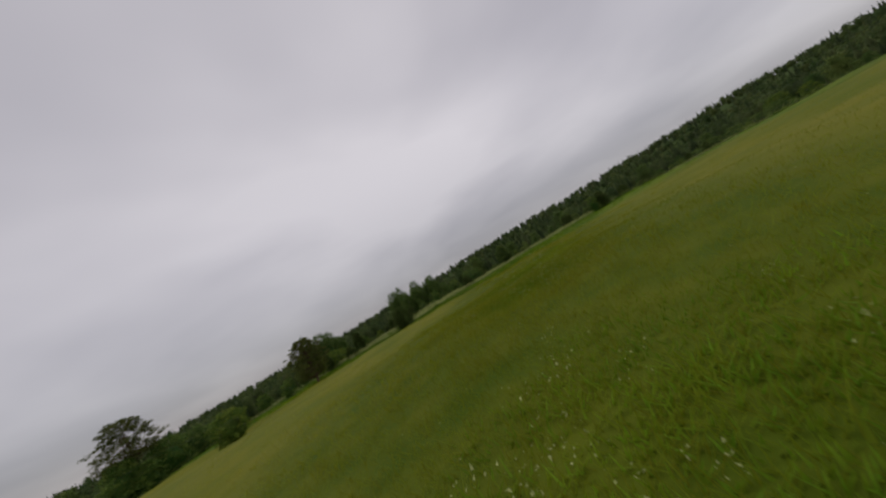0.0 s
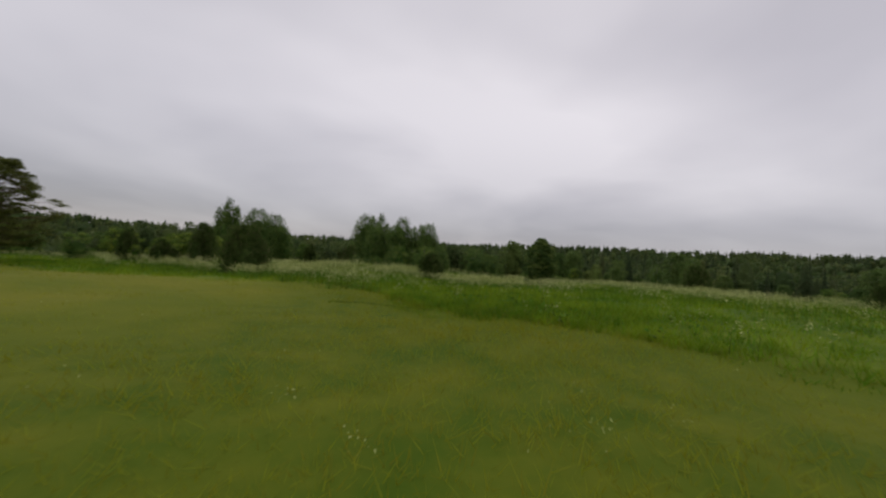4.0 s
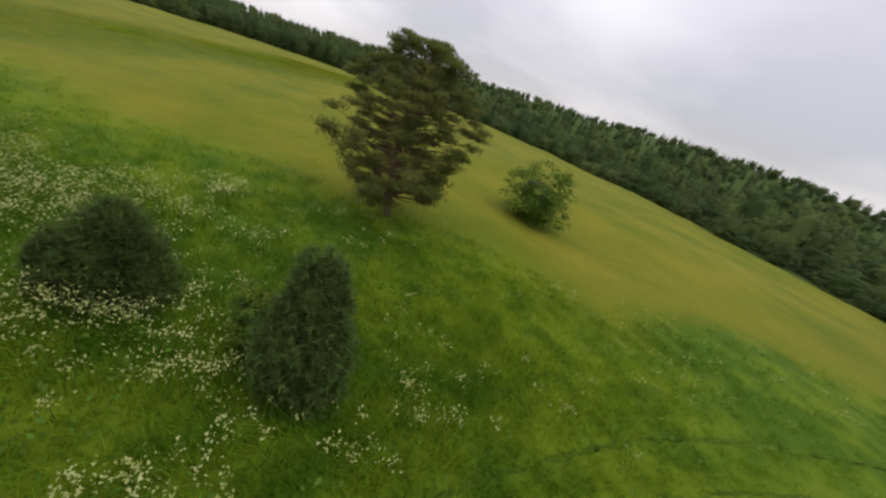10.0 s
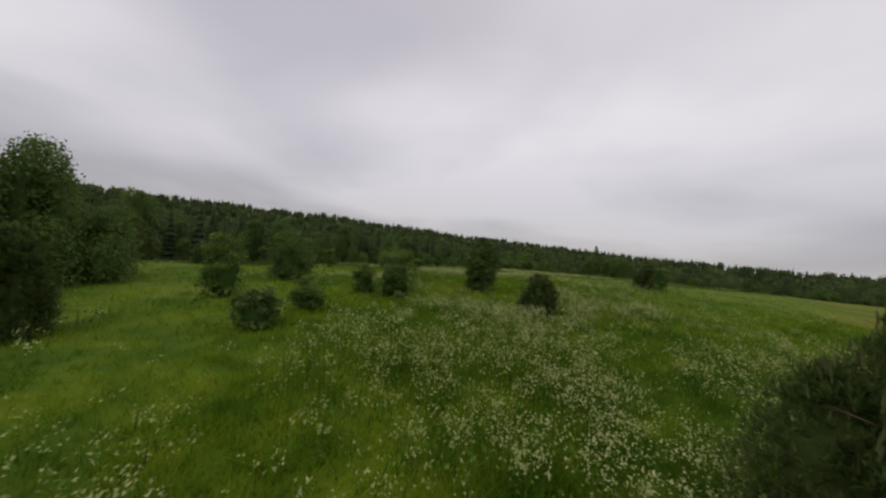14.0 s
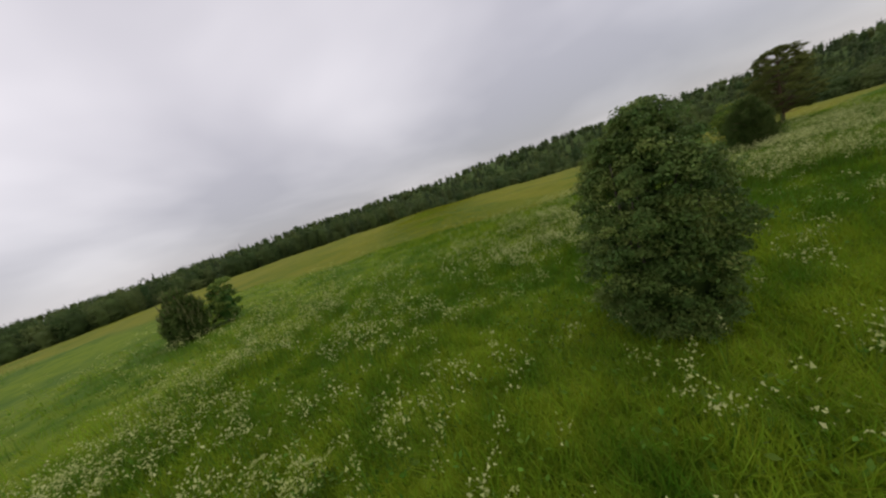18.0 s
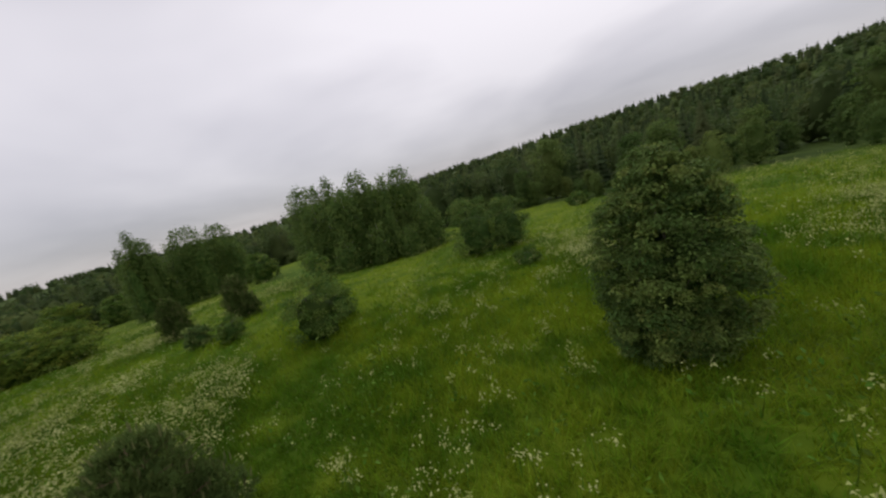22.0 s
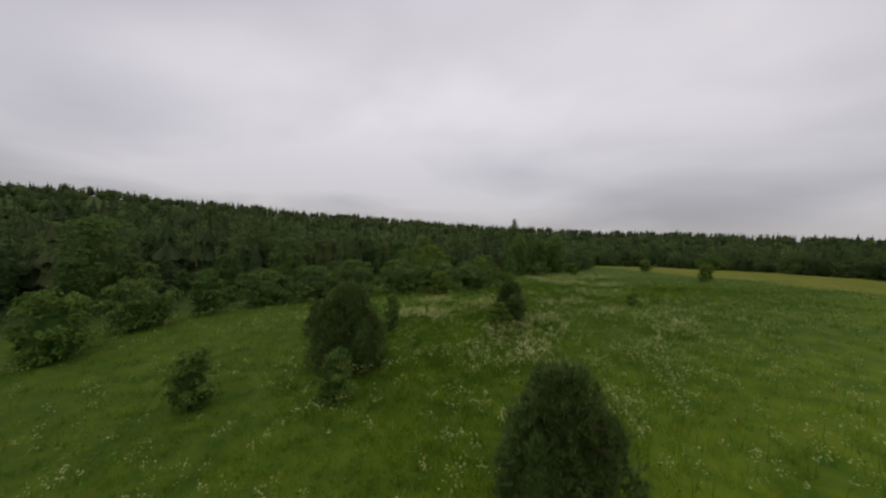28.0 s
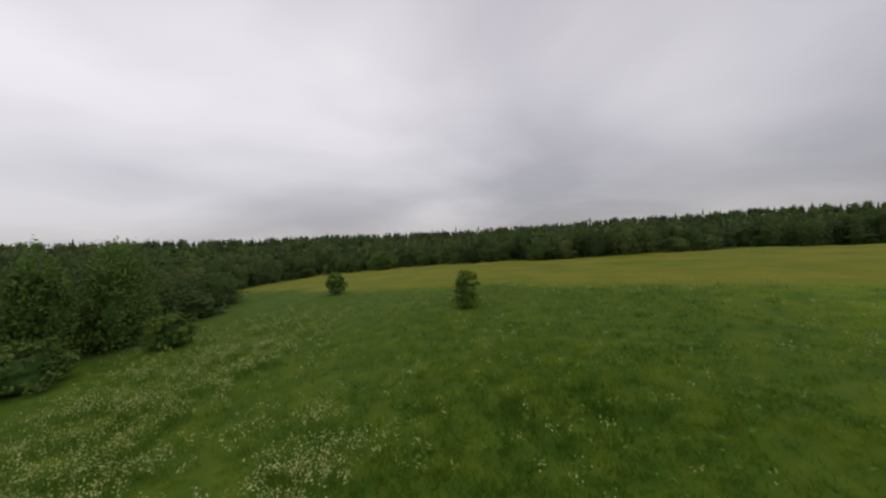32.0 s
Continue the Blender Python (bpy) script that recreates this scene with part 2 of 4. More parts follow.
EDGE = [(-365.7, 54.2), (-66.3, 26.8), (-35.0, 18.3), (-24.7, 10.6), (-13.8, 7.3), (-3.0, 2.5), (6.2, -4.8), (10.7, -13.6), (17.6, -20.4), (25.9, -30.8), (45.0, -55.9), (64.7, -67.4), (84.0, -79.3), (106.9, -89.5), (162.0, -134.1), (249.2, -287.7)]


def field_side(x, y):
    """Metres from the edge of the hayfield, positive inside it."""
    x, y = np.asarray(x, float), np.asarray(y, float)
    best = np.full(x.shape, 1e9)
    sign = np.ones(x.shape)
    for (ax, ay), (bx, by) in zip(EDGE, EDGE[1:]):
        dx, dy = bx - ax, by - ay
        t = np.clip(((x - ax) * dx + (y - ay) * dy) / (dx * dx + dy * dy), 0, 1)
        d = np.hypot(x - ax - t * dx, y - ay - t * dy)
        s = (x - ax) * dy - (y - ay) * dx
        near = d < best
        best = np.where(near, d, best)
        sign = np.where(near, np.sign(s), sign)
    return best * sign


OPEN = [(-79.8, 58.2), (-93.3, 22.6), (-95.8, -30.2), (-79.6, -78.3), (-44.8, -108.9), (5.8, -118.1), (53.3, -111.9), (87.0, -135.9), (113.8, -160.6), (144.8, -168.1), (152.5, -124.6), (121.3, -84.8), (114.3, -62.6), (120.0, -56.6), (115.0, -47.0), (100.0, -33.8), (111.0, -22.9), (105.7, -9.2), (104.3, 9.2), (91.1, 30.3), (72.1, 27.0), (64.1, 32.7), (54.2, 38.6), (48.4, 46.7), (42.8, 56.5), (27.6, 64.6), (12.4, 79.3), (4.6, 97.8), (-13.9, 107.1), (-35.6, 102.7), (-41.7, 83.6), (-44.7, 69.6), (-56.7, 75.5), (-77.6, 91.4), (-121.1, 133.5), (-129.7, 116.1), (-91.9, 79.7)]


def inside(x, y, poly):
    x, y = np.asarray(x, float), np.asarray(y, float)
    c = np.zeros(x.shape, bool)
    for (ax, ay), (bx, by) in zip(poly, poly[1:] + poly[:1]):
        if ay == by:
            continue
        c ^= ((ay > y) != (by > y)) & (x < (bx - ax) * (y - ay) / (by - ay) + ax)
    return c


# the middle line of the open hill
ROUTE = [(-23, -56), (-19, -48), (-13, -40), (-9, -37), (8, -16), (12, -5), (9, 6), (3, 15), (-10, 26), (-20, 29), (-28, 25), (-26, 21), (-13, 19), (-3, 18), (20, 18), (31, 16), (36, 11), (34, 6), (29, 2), (19, 4), (17, 15), (27, 21), (39, 17), (64, 4), (80, -8), (86, -21), (84, -36), (81, -48)]


def away(x, y, line):
    best = np.full(np.shape(x), 1e9)
    for (ax, ay), (bx, by) in zip(line, line[1:]):
        dx, dy = bx - ax, by - ay
        t = np.clip(((x - ax) * dx + (y - ay) * dy) / (dx * dx + dy * dy), 0, 1)
        best = np.minimum(best, np.hypot(x - ax - t * dx, y - ay - t * dy))
    return best


# ---- building helpers ----
rng = np.random.default_rng(7)


def mesh_of(name, verts, tris, mat):
    """A mesh from arrays of corners and of triangles."""
    verts, tris = np.asarray(verts, np.float32), np.asarray(tris, np.int32)
    me = bpy.data.meshes.new(name)
    me.vertices.add(len(verts))
    me.vertices.foreach_set("co", verts.ravel())
    me.loops.add(tris.size)
    me.loops.foreach_set("vertex_index", tris.ravel())
    me.polygons.add(len(tris))
    me.polygons.foreach_set("loop_start", np.arange(0, tris.size, 3, dtype=np.int32))
    me.update(calc_edges=True)
    me.materials.append(mat)
    return me


def shade(me, values):
    """A tone for each corner: older and younger growth, tree by tree or clump by clump, and painted shade on inner
    bodies.
    """
    me.attributes.new("tone", "FLOAT", "POINT").data.foreach_set("value", np.asarray(values, np.float32))
    return me


def part(name, bm, mat, parent, label=""):
    """One mesh object under a thing; bm is a bmesh or a ready mesh."""
    if isinstance(bm, bmesh.types.BMesh):
        me = bpy.data.meshes.new(name)
        bm.to_mesh(me)
        bm.free()
        me.materials.append(mat)
    else:
        me = bm
    ob = new(name, me)
    ob.parent = parent
    return tagged(ob, label)


def thing(name, x, y, label, category, group="", turn=0.0, sink=0.05, kind=""):
    ob = new(name)
    ob.empty_display_size = 0.3
    ob.matrix_world = pose(x, y, ground_z(x, y) - sink, 0, 0, turn)
    return tagged(ob, label, category, group, kind)


def frame_of(d):
    """Two directions square to each of the rows of d."""
    d = d / np.maximum(np.linalg.norm(d, axis=1, keepdims=True), 1e-9)
    ref = np.where(np.abs(d[:, 2:3]) < 0.9, [[0, 0, 1.0]], [[1.0, 0, 0]])
    a = np.cross(d, ref)
    a /= np.linalg.norm(a, axis=1, keepdims=True)
    return d, a, np.cross(d, a)


def unit(n):
    v = rng.normal(size=(n, 3))
    return v / np.linalg.norm(v, axis=1, keepdims=True)


def leaves(centres, size, out=None, long=1.6, rough=0.95, simple=False):
    """A lens-shaped leaf of two triangles, bent along its rib, at each centre, facing about the way of out."""
    n = len(centres)
    face = unit(n) * rough + [0, 0, 0.35]
    if out is not None:
        face = face + out / np.maximum(np.linalg.norm(out, axis=1, keepdims=True), 1e-6)
    face, d, a = frame_of(face)
    turn = rng.uniform(0, 6.28, (n, 1))
    d, a = d * np.cos(turn) + a * np.sin(turn), a * np.cos(turn) - d * np.sin(turn)
    s = size * rng.uniform(0.6, 1.35, (n, 1))
    w = s * rng.uniform(0.30, 0.46, (n, 1))
    tip, tail = centres + d * s * long * 0.5, centres - d * s * long * 0.5
    le, ri = centres + a * w + face * w * 0.25, centres - a * w + face * w * 0.25
    if simple:                              # a single facet, for what stays far off
        v = np.stack([tail - a * w, tail + a * w, tip], 1).reshape(-1, 3)
        return v, np.arange(len(v)).reshape(-1, 3)
    v = np.stack([tail, ri, tip, le], 1).reshape(-1, 3)
    i = np.arange(n)[:, None] * 4
    t = np.concatenate([i + [[0, 1, 2]], i + [[0, 2, 3]]], 1).reshape(-1, 3)
    return v, t


def needles(centres, ways, length, count=7, width=0.12, open_=0.8):
    """A brush of thin needle bundles at each centre, spread round its way."""
    n = len(centres)
    d = np.repeat(ways / np.linalg.norm(ways, axis=1, keepdims=True), count, 0) + unit(n * count) * open_
    d, a, b = frame_of(d)
    c = np.repeat(centres, count, 0)
    ln = length * rng.uniform(0.6, 1.2, (n * count, 1))
    v = np.stack([c - a * ln * width, c + a * ln * width, c + d * ln], 1).reshape(-1, 3)
    return v, np.arange(n * count * 3).reshape(-1, 3)


def join(*pieces):
    vs, ts, k = [], [], 0
    for v, t in pieces:
        vs.append(v)
        ts.append(t + k)
        k += len(v)
    return np.concatenate(vs), np.concatenate(ts)


def tube(points, radii, sides=6):
    """A tapered limb along points."""
    p, r = np.asarray(points, float), np.asarray(radii, float)
    d = np.gradient(p, axis=0)
    d, a, b = frame_of(d)
    ang = np.linspace(0, 2 * np.pi, sides, endpoint=False)
    ring = p[:, None] + (a[:, None] * np.cos(ang)[None, :, None] + b[:, None] * np.sin(ang)[None, :, None]) * r[:, None, None]
    v = ring.reshape(-1, 3)
    t = []
    for i in range(len(p) - 1):
        for j in range(sides):
            q, k = i * sides + j, i * sides + (j + 1) % sides
            t += [(q, k, k + sides), (q, k + sides, q + sides)]
    for j in range(1, sides - 1):
        t.append(((len(p) - 1) * sides, (len(p) - 1) * sides + j, (len(p) - 1) * sides + j + 1))
    return v, np.array(t)


def limb(start, end, r0, r1, bend=0.1, steps=6, sides=5):
    s, e = np.asarray(start, float), np.asarray(end, float)
    f = np.linspace(0, 1, steps)[:, None]
    ln = np.linalg.norm(e - s)
    side = rng.normal(size=3) * bend * ln
    p = s + (e - s) * f + side * np.sin(f * np.pi)
    return tube(p, np.linspace(r0, r1, steps), sides)


# ---- kinds of tree ----
def lobes(n, wide, high, low=0.15, top=1.0, inner=0.35, egg=0.0):
    """Clump centres over a crown of that width and height, with an uneven outline."""
    a = rng.uniform(0, 2 * np.pi, n)
    h = rng.uniform(low, top, n)
    prof = np.sqrt(np.clip(1 - ((h - 0.43) / 0.60) ** 2, 0.05, 1))
    prof = prof * (1 - egg * np.abs(h - 0.45) * 2)
    p, q = rng.uniform(0, 6.28, 2)
    prof = prof * (0.88 + 0.10 * np.sin(2 * a + p + 4 * h) + 0.08 * np.sin(3 * a + q - 7 * h))
    r = wide / 2 * prof * np.sqrt(rng.uniform(0, 1, n) * (1 - inner * np.clip(2.4 * (1 - h), 0, 1)) + inner * np.clip(2.4 * (1 - h), 0, 1))
    return np.stack([np.cos(a) * r, np.sin(a) * r, h * high], 1)


def mass(wide, high, low=0.1, top=0.95, rings=6, sides=8):
    """The closed inner body of a crown, lumpy, that the leaves cover."""
    v, t = [(0, 0, low * high)], []
    for k in range(rings):
        h = low + (top - low) * (k + 0.5) / rings
        r = wide / 2 * math.sqrt(max(0.05, 1 - ((h - 0.43) / 0.60) ** 2))
        for j in range(sides):
            a = 6.283 * (j + 0.5 * (k % 2)) / sides
            rr = r * rng.uniform(0.75, 1.1)
            v.append((math.cos(a) * rr, math.sin(a) * rr, h * high + rng.uniform(-0.03, 0.03) * high))
    v.append((0, 0, top * high))
    for j in range(sides):
        i = (j + 1) % sides
        t.append((0, 1 + i, 1 + j))
        for k in range(rings - 1):
            q = 1 + k * sides
            t += [(q + j, q + i, q + sides + i), (q + j, q + sides + i, q + sides + j)]
        q = 1 + (rings - 1) * sides
        t.append((q + j, q + i, len(v) - 1))
    return np.array(v), np.array(t)


def leafy(parent, wide, high, mat, clumps=60, per=60, leaf=0.16, clump=0.6, stems=5, bark="twig", low=0.12, stem_r=0.06, top=0.95, inner=0.35, egg=0.0, core=0.30):
    """Stems from the ground, and a crown of leaf clumps at their ends."""
    cs = lobes(clumps, wide - clump, high - clump * 0.5, low, top, inner, egg)
    wood = []
    for k in range(stems):
        a = k * 2 * np.pi / stems + rng.uniform(-0.4, 0.4)
        tip = np.array([np.cos(a) * wide * 0.22, np.sin(a) * wide * 0.22, high * rng.uniform(0.6, 0.85)]) if stems > 1 else np.array([0, 0, high * 0.9])
        foot = tip * [0.12, 0.12, 0] - [0, 0, 0.2]
        wood.append(limb(foot, tip, stem_r, stem_r * 0.25, 0.05, 7, 6))
    for c in cs[:: max(1, clumps // 26)]:
        wood.append(limb([c[0] * 0.15, c[1] * 0.15, c[2] * 0.55], c, stem_r * 0.4, stem_r * 0.1, 0.08, 4, 4))
    part("trunk", mesh_of("trunk", *join(*wood), MAT[bark]), None, parent, "grey-brown stems and limbs")
    n = clumps * per
    who = np.repeat(np.arange(clumps), per)
    rad = clump * rng.uniform(0.6, 1.25, clumps)[who][:, None]
    way = unit(n)
    way[:, 2] = np.where(way[:, 2] < -0.3, -way[:, 2], way[:, 2])
    pts = cs[who] + way * rad * (rng.uniform(0.1, 1, (n, 1)) ** 0.45) * [1, 1, 0.8]
    pts[:, 2] = np.maximum(pts[:, 2], 0.12)
    out = way + cs[who] * [1.4 / wide, 1.4 / wide, 0]
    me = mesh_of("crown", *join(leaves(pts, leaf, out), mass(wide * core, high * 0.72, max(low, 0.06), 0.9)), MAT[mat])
    # the inner body keeps the darkest tone: shade inside the crown, as colour
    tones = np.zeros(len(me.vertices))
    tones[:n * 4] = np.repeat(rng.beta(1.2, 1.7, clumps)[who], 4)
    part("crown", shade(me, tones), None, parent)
    return parent


def shell(n, wide, high, belly=0.30, point=0.0, low=0.02):
    """Spots over the outside of a crown that is widest at belly, with their outward ways and heights."""
    h = rng.uniform(low, 1.0, n)
    a = rng.uniform(0, 2 * np.pi, n)
    p, q, k = rng.uniform(0, 6.28, 3)
    span = np.where(h > belly, 1.03 - belly, belly + 0.45)
    prof = np.sqrt(np.clip(1 - ((h - belly) / span) ** 2, 0.01, 1)) * (1 - point * np.clip((h - belly) / (1 - belly), 0, 1) ** 1.2)
    lump = 0.86 + 0.10 * np.sin(2 * a + p + 5 * h) + 0.10 * np.sin(5 * a + q - 11 * h) + 0.09 * np.sin(8 * a + k + 23 * h) + 0.06 * np.sin(13 * a - p + 41 * h)
    out = np.stack([np.cos(a), np.sin(a), 0.1 + 0.9 * h], 1)
    r = wide / 2 * prof * lump
    return np.stack([np.cos(a) * r, np.sin(a) * r, h * high], 1), out, h


def young_pine(parent, wide, high, whorls=9, mat="pine", fine=False):
    """A bushy young pine: whorls of rising branches under a close coat of needle brushes, with upright shoots."""
    wood = [limb((0, 0, -0.2), (0, 0, high * 0.94), 0.035 * wide, 0.012, 0.015, 7, 6)]
    for k in range(whorls):
        h = (k + 0.3) / whorls
        reach = wide / 2 * math.sqrt(max(0.05, 1 - ((h - 0.3) / 0.75) ** 2)) * 0.8
        for a in np.arange(7) * 0.898 + rng.uniform(0, 1.0):
            o = np.array([0, 0, max(0.02, h - 0.08) * high * 0.9])
            wood.append(limb(o, o + [math.cos(a) * reach, math.sin(a) * reach, reach * (0.2 + 0.4 * h)], 0.014 * wide * (1 - h) + 0.006, 0.005, 0.05, 4, 4))
    part("trunk", mesh_of("trunk", *join(*wood), MAT["bark"]), None, parent, "brown scaly trunk and branches")
    size = 0.21 if fine else 0.31
    coat, shoots = [], []
    turn = rng.uniform(0, 6.28)
    for k, tall in enumerate((1.0, rng.uniform(0.80, 0.95), rng.uniform(0.68, 0.88), rng.uniform(0.5, 0.75))):       # the leader and its rivals
        off = np.array([math.cos(turn + k * 2.1), math.sin(turn + k * 2.1), 0]) * wide * (0.0, 0.17, 0.20, 0.24)[k]
        w_, h_ = wide * (0.82, 0.70, 0.68, 0.60)[k], high * tall
        n = int(w_ * h_ * (160 if fine else 62))
        c, w, h = shell(n, w_, h_, 0.34, 0.20)
        c = c * (1 - 0.45 * rng.uniform(0, 1, (n, 1)) ** 1.5 * [1, 1, 0.15]) * np.where(rng.uniform(size=(n, 1)) < 0.14, rng.uniform(1.0, 1.15, (n, 1)) * [1, 1, 0] + [0, 0, 1], 1.0) + off
        coat.append(needles(c, w + [0, 0, 0.5], size, 10 if fine else 8, 0.075 if fine else 0.12, 0.85))
        v, t = mass(w_ * 0.5, h_ * 0.82, 0.02, 1.0, 8, 9)
        coat.append((v + off, t))
        n = int(w_ * h_ * 9)
        c, w, h = shell(n, w_ * 1.02, h_ * 1.01, 0.34, 0.20, 0.25)
        shoots.append(needles(c + off, w * [0.3, 0.3, 1] + [0, 0, 0.8], size * 1.2, 4, 0.07, 0.12))
    part("crown", mesh_of("crown", *join(*coat), MAT[mat]), None, parent, "dense dark needles")
    part("new_growth", mesh_of("new_growth", *join(*shoots), MAT["shoot"]), None, parent, "pale upright new shoots")["kind"] = "stuff"
    return parent


def old_pine(parent, wide, high, bare=0.22, pads=150, lean=0.02, crown=0.45, needle=0.14, pad=0.55, brushes=150, thick=0.42):
    """A grown pine: a reddish trunk, rising limbs and rounded pads of needles that close into an uneven crown."""
    top = np.array([lean * high, 0.2, high * 0.95])
    wood = [limb((0, 0, -0.3), top, 0.024 * high, 0.03, 0.012, 10, 8)]
    c, w, bodies = [], [], []
    for k in range(pads):
        h = bare + (1.0 - bare) * (k + rng.uniform(0, 1)) / pads
        rel = (h - bare) / (1 - bare)
        prof = math.sqrt(max(0.04, 1 - ((rel - crown) / (1.04 - crown if rel > crown else crown + 0.35)) ** 2))
        a = k * 2.4 + rng.uniform(-0.5, 0.5)
        prof *= 0.86 + 0.16 * math.sin(2 * a + 5 * rel) + 0.10 * math.sin(3 * a - 9 * rel)
        reach = wide / 2 * prof * math.sqrt(rng.uniform(0.12, 1.0))
        q = top * h + [math.cos(a) * reach, math.sin(a) * reach, 0]
        o = top * max(bare * 0.9, h - 0.05 - 0.10 * reach / wide)
        wood.append(limb(o, q, 0.004 * high * (1.15 - h) + 0.012, 0.012, 0.06, 5, 5))
        size = pad * rng.uniform(0.7, 1.3) * (1.0 - 0.35 * rel)
        v, t = mass(size * 0.55, size * 0.22, 0.0, 1.0, 3, 6)
        bodies.append((v + q - [0, 0, size * 0.10], t))
        way = unit(brushes)
        way[:, 2] = np.where(way[:, 2] < -0.25, -way[:, 2], way[:, 2])
        c.extend(q + way * size * rng.uniform(0.30, 1.15, (brushes, 1)) * [1, 1, thick])
        w.extend(way * 0.8 + [0, 0, 0.55])
    part("trunk", mesh_of("trunk", *join(*wood), MAT["bark"]), None, parent, "reddish brown bare trunk and limbs")
    part("crown", mesh_of("crown", *join(needles(np.array(c), np.array(w), needle, 8, 0.085, 0.8), *bodies), MAT["old_pine"]), None, parent, "layered pads of dull green needles")
    return parent


def birch(parent, wide, high, mat="birch", many=7000, leaf=0.2, rounded=False):
    """A tall broadleaf tree with a pale trunk: one round crown, or a few feathery spires grown together."""
    wood = [limb((0, 0, -0.3), (0.2, 0.1, high * 0.95), 0.010 * high, 0.02, 0.015, 9, 7)]
    if rounded:
        tops = [(0.0, 0.0, 1.0, 1.0)] + [(wide * 0.2 * math.cos(k * 2.1 + 1), wide * 0.2 * math.sin(k * 2.1 + 1), rng.uniform(0.72, 0.93), 0.62) for k in range(3)]
    else:
        tops = [(0.0, 0.0, 1.0, 0.62)] + [(wide * 0.26 * math.cos(k * 1.257 + 1), wide * 0.26 * math.sin(k * 1.257 + 1), rng.uniform(0.66, 0.95), 0.52) for k in range(5)]
    pieces, tones = [], []
    for tx, ty, th, tw in tops:
        n = int(many * th * (1.6 if tw == 1.0 else 1.0) / len(tops))
        c, w, h = shell(n, wide * tw, high * th, 0.36, 0.15 if rounded else 0.38, 0.03)
        c = c * (1 - 0.45 * rng.uniform(0, 1, (n, 1)) ** 1.7 * [1, 1, 0.12]) + rng.normal(size=(n, 3)) * [0.20, 0.20, 0.28] + [tx, ty, 0]
        pieces.append(leaves(c, leaf, w))
        clump = np.sin(c[:, 0] * 2.1 + c[:, 2] * 1.3) * np.sin(c[:, 1] * 2.3 - c[:, 2] * 1.7)
        tones.append(np.repeat(np.clip(0.45 + 0.25 * clump + rng.normal(size=n) * 0.06, 0, 1), 4))
        for q in c[:: max(1, n // 7)]:
            wood.append(limb([tx * 0.4, ty * 0.4, q[2] * 0.8], q, 0.03, 0.01, 0.05, 4, 4))
    for tx, ty, th, tw in tops:
        v, t = mass(wide * tw * 0.46, high * th * 0.80, 0.02, 1.0, 7, 8)
        pieces.append((v + [tx, ty, 0], t))
        # dark tone for the core, painted in place of the crown's inner shade
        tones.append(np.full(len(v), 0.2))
    part("trunk", mesh_of("trunk", *join(*wood), MAT["birch_bark"]), None, parent, "pale grey trunk")
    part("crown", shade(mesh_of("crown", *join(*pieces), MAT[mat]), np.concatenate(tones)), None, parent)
    return parent


LUSH = ((-10.2, -39.3, 3.2), (-15.5, -46.2, 2.0), (-20.5, -54.6, 3.0), (-4.5, -35.0, 3.0), (3.0, -24.0, 3.5))      # greener patches in the hayfield: x, y, reach


def greener(x, y):
    return sum(np.exp(-((x - px) ** 2 + (y - py) ** 2) / r ** 2) for px, py, r in LUSH)


# ---- ground ----
def steps(near, fine, far, grow):
    out, s = [0.0], fine
    while out[-1] < far:
        if out[-1] > near:
            s *= grow
        out.append(out[-1] + s)
    return np.array(out)


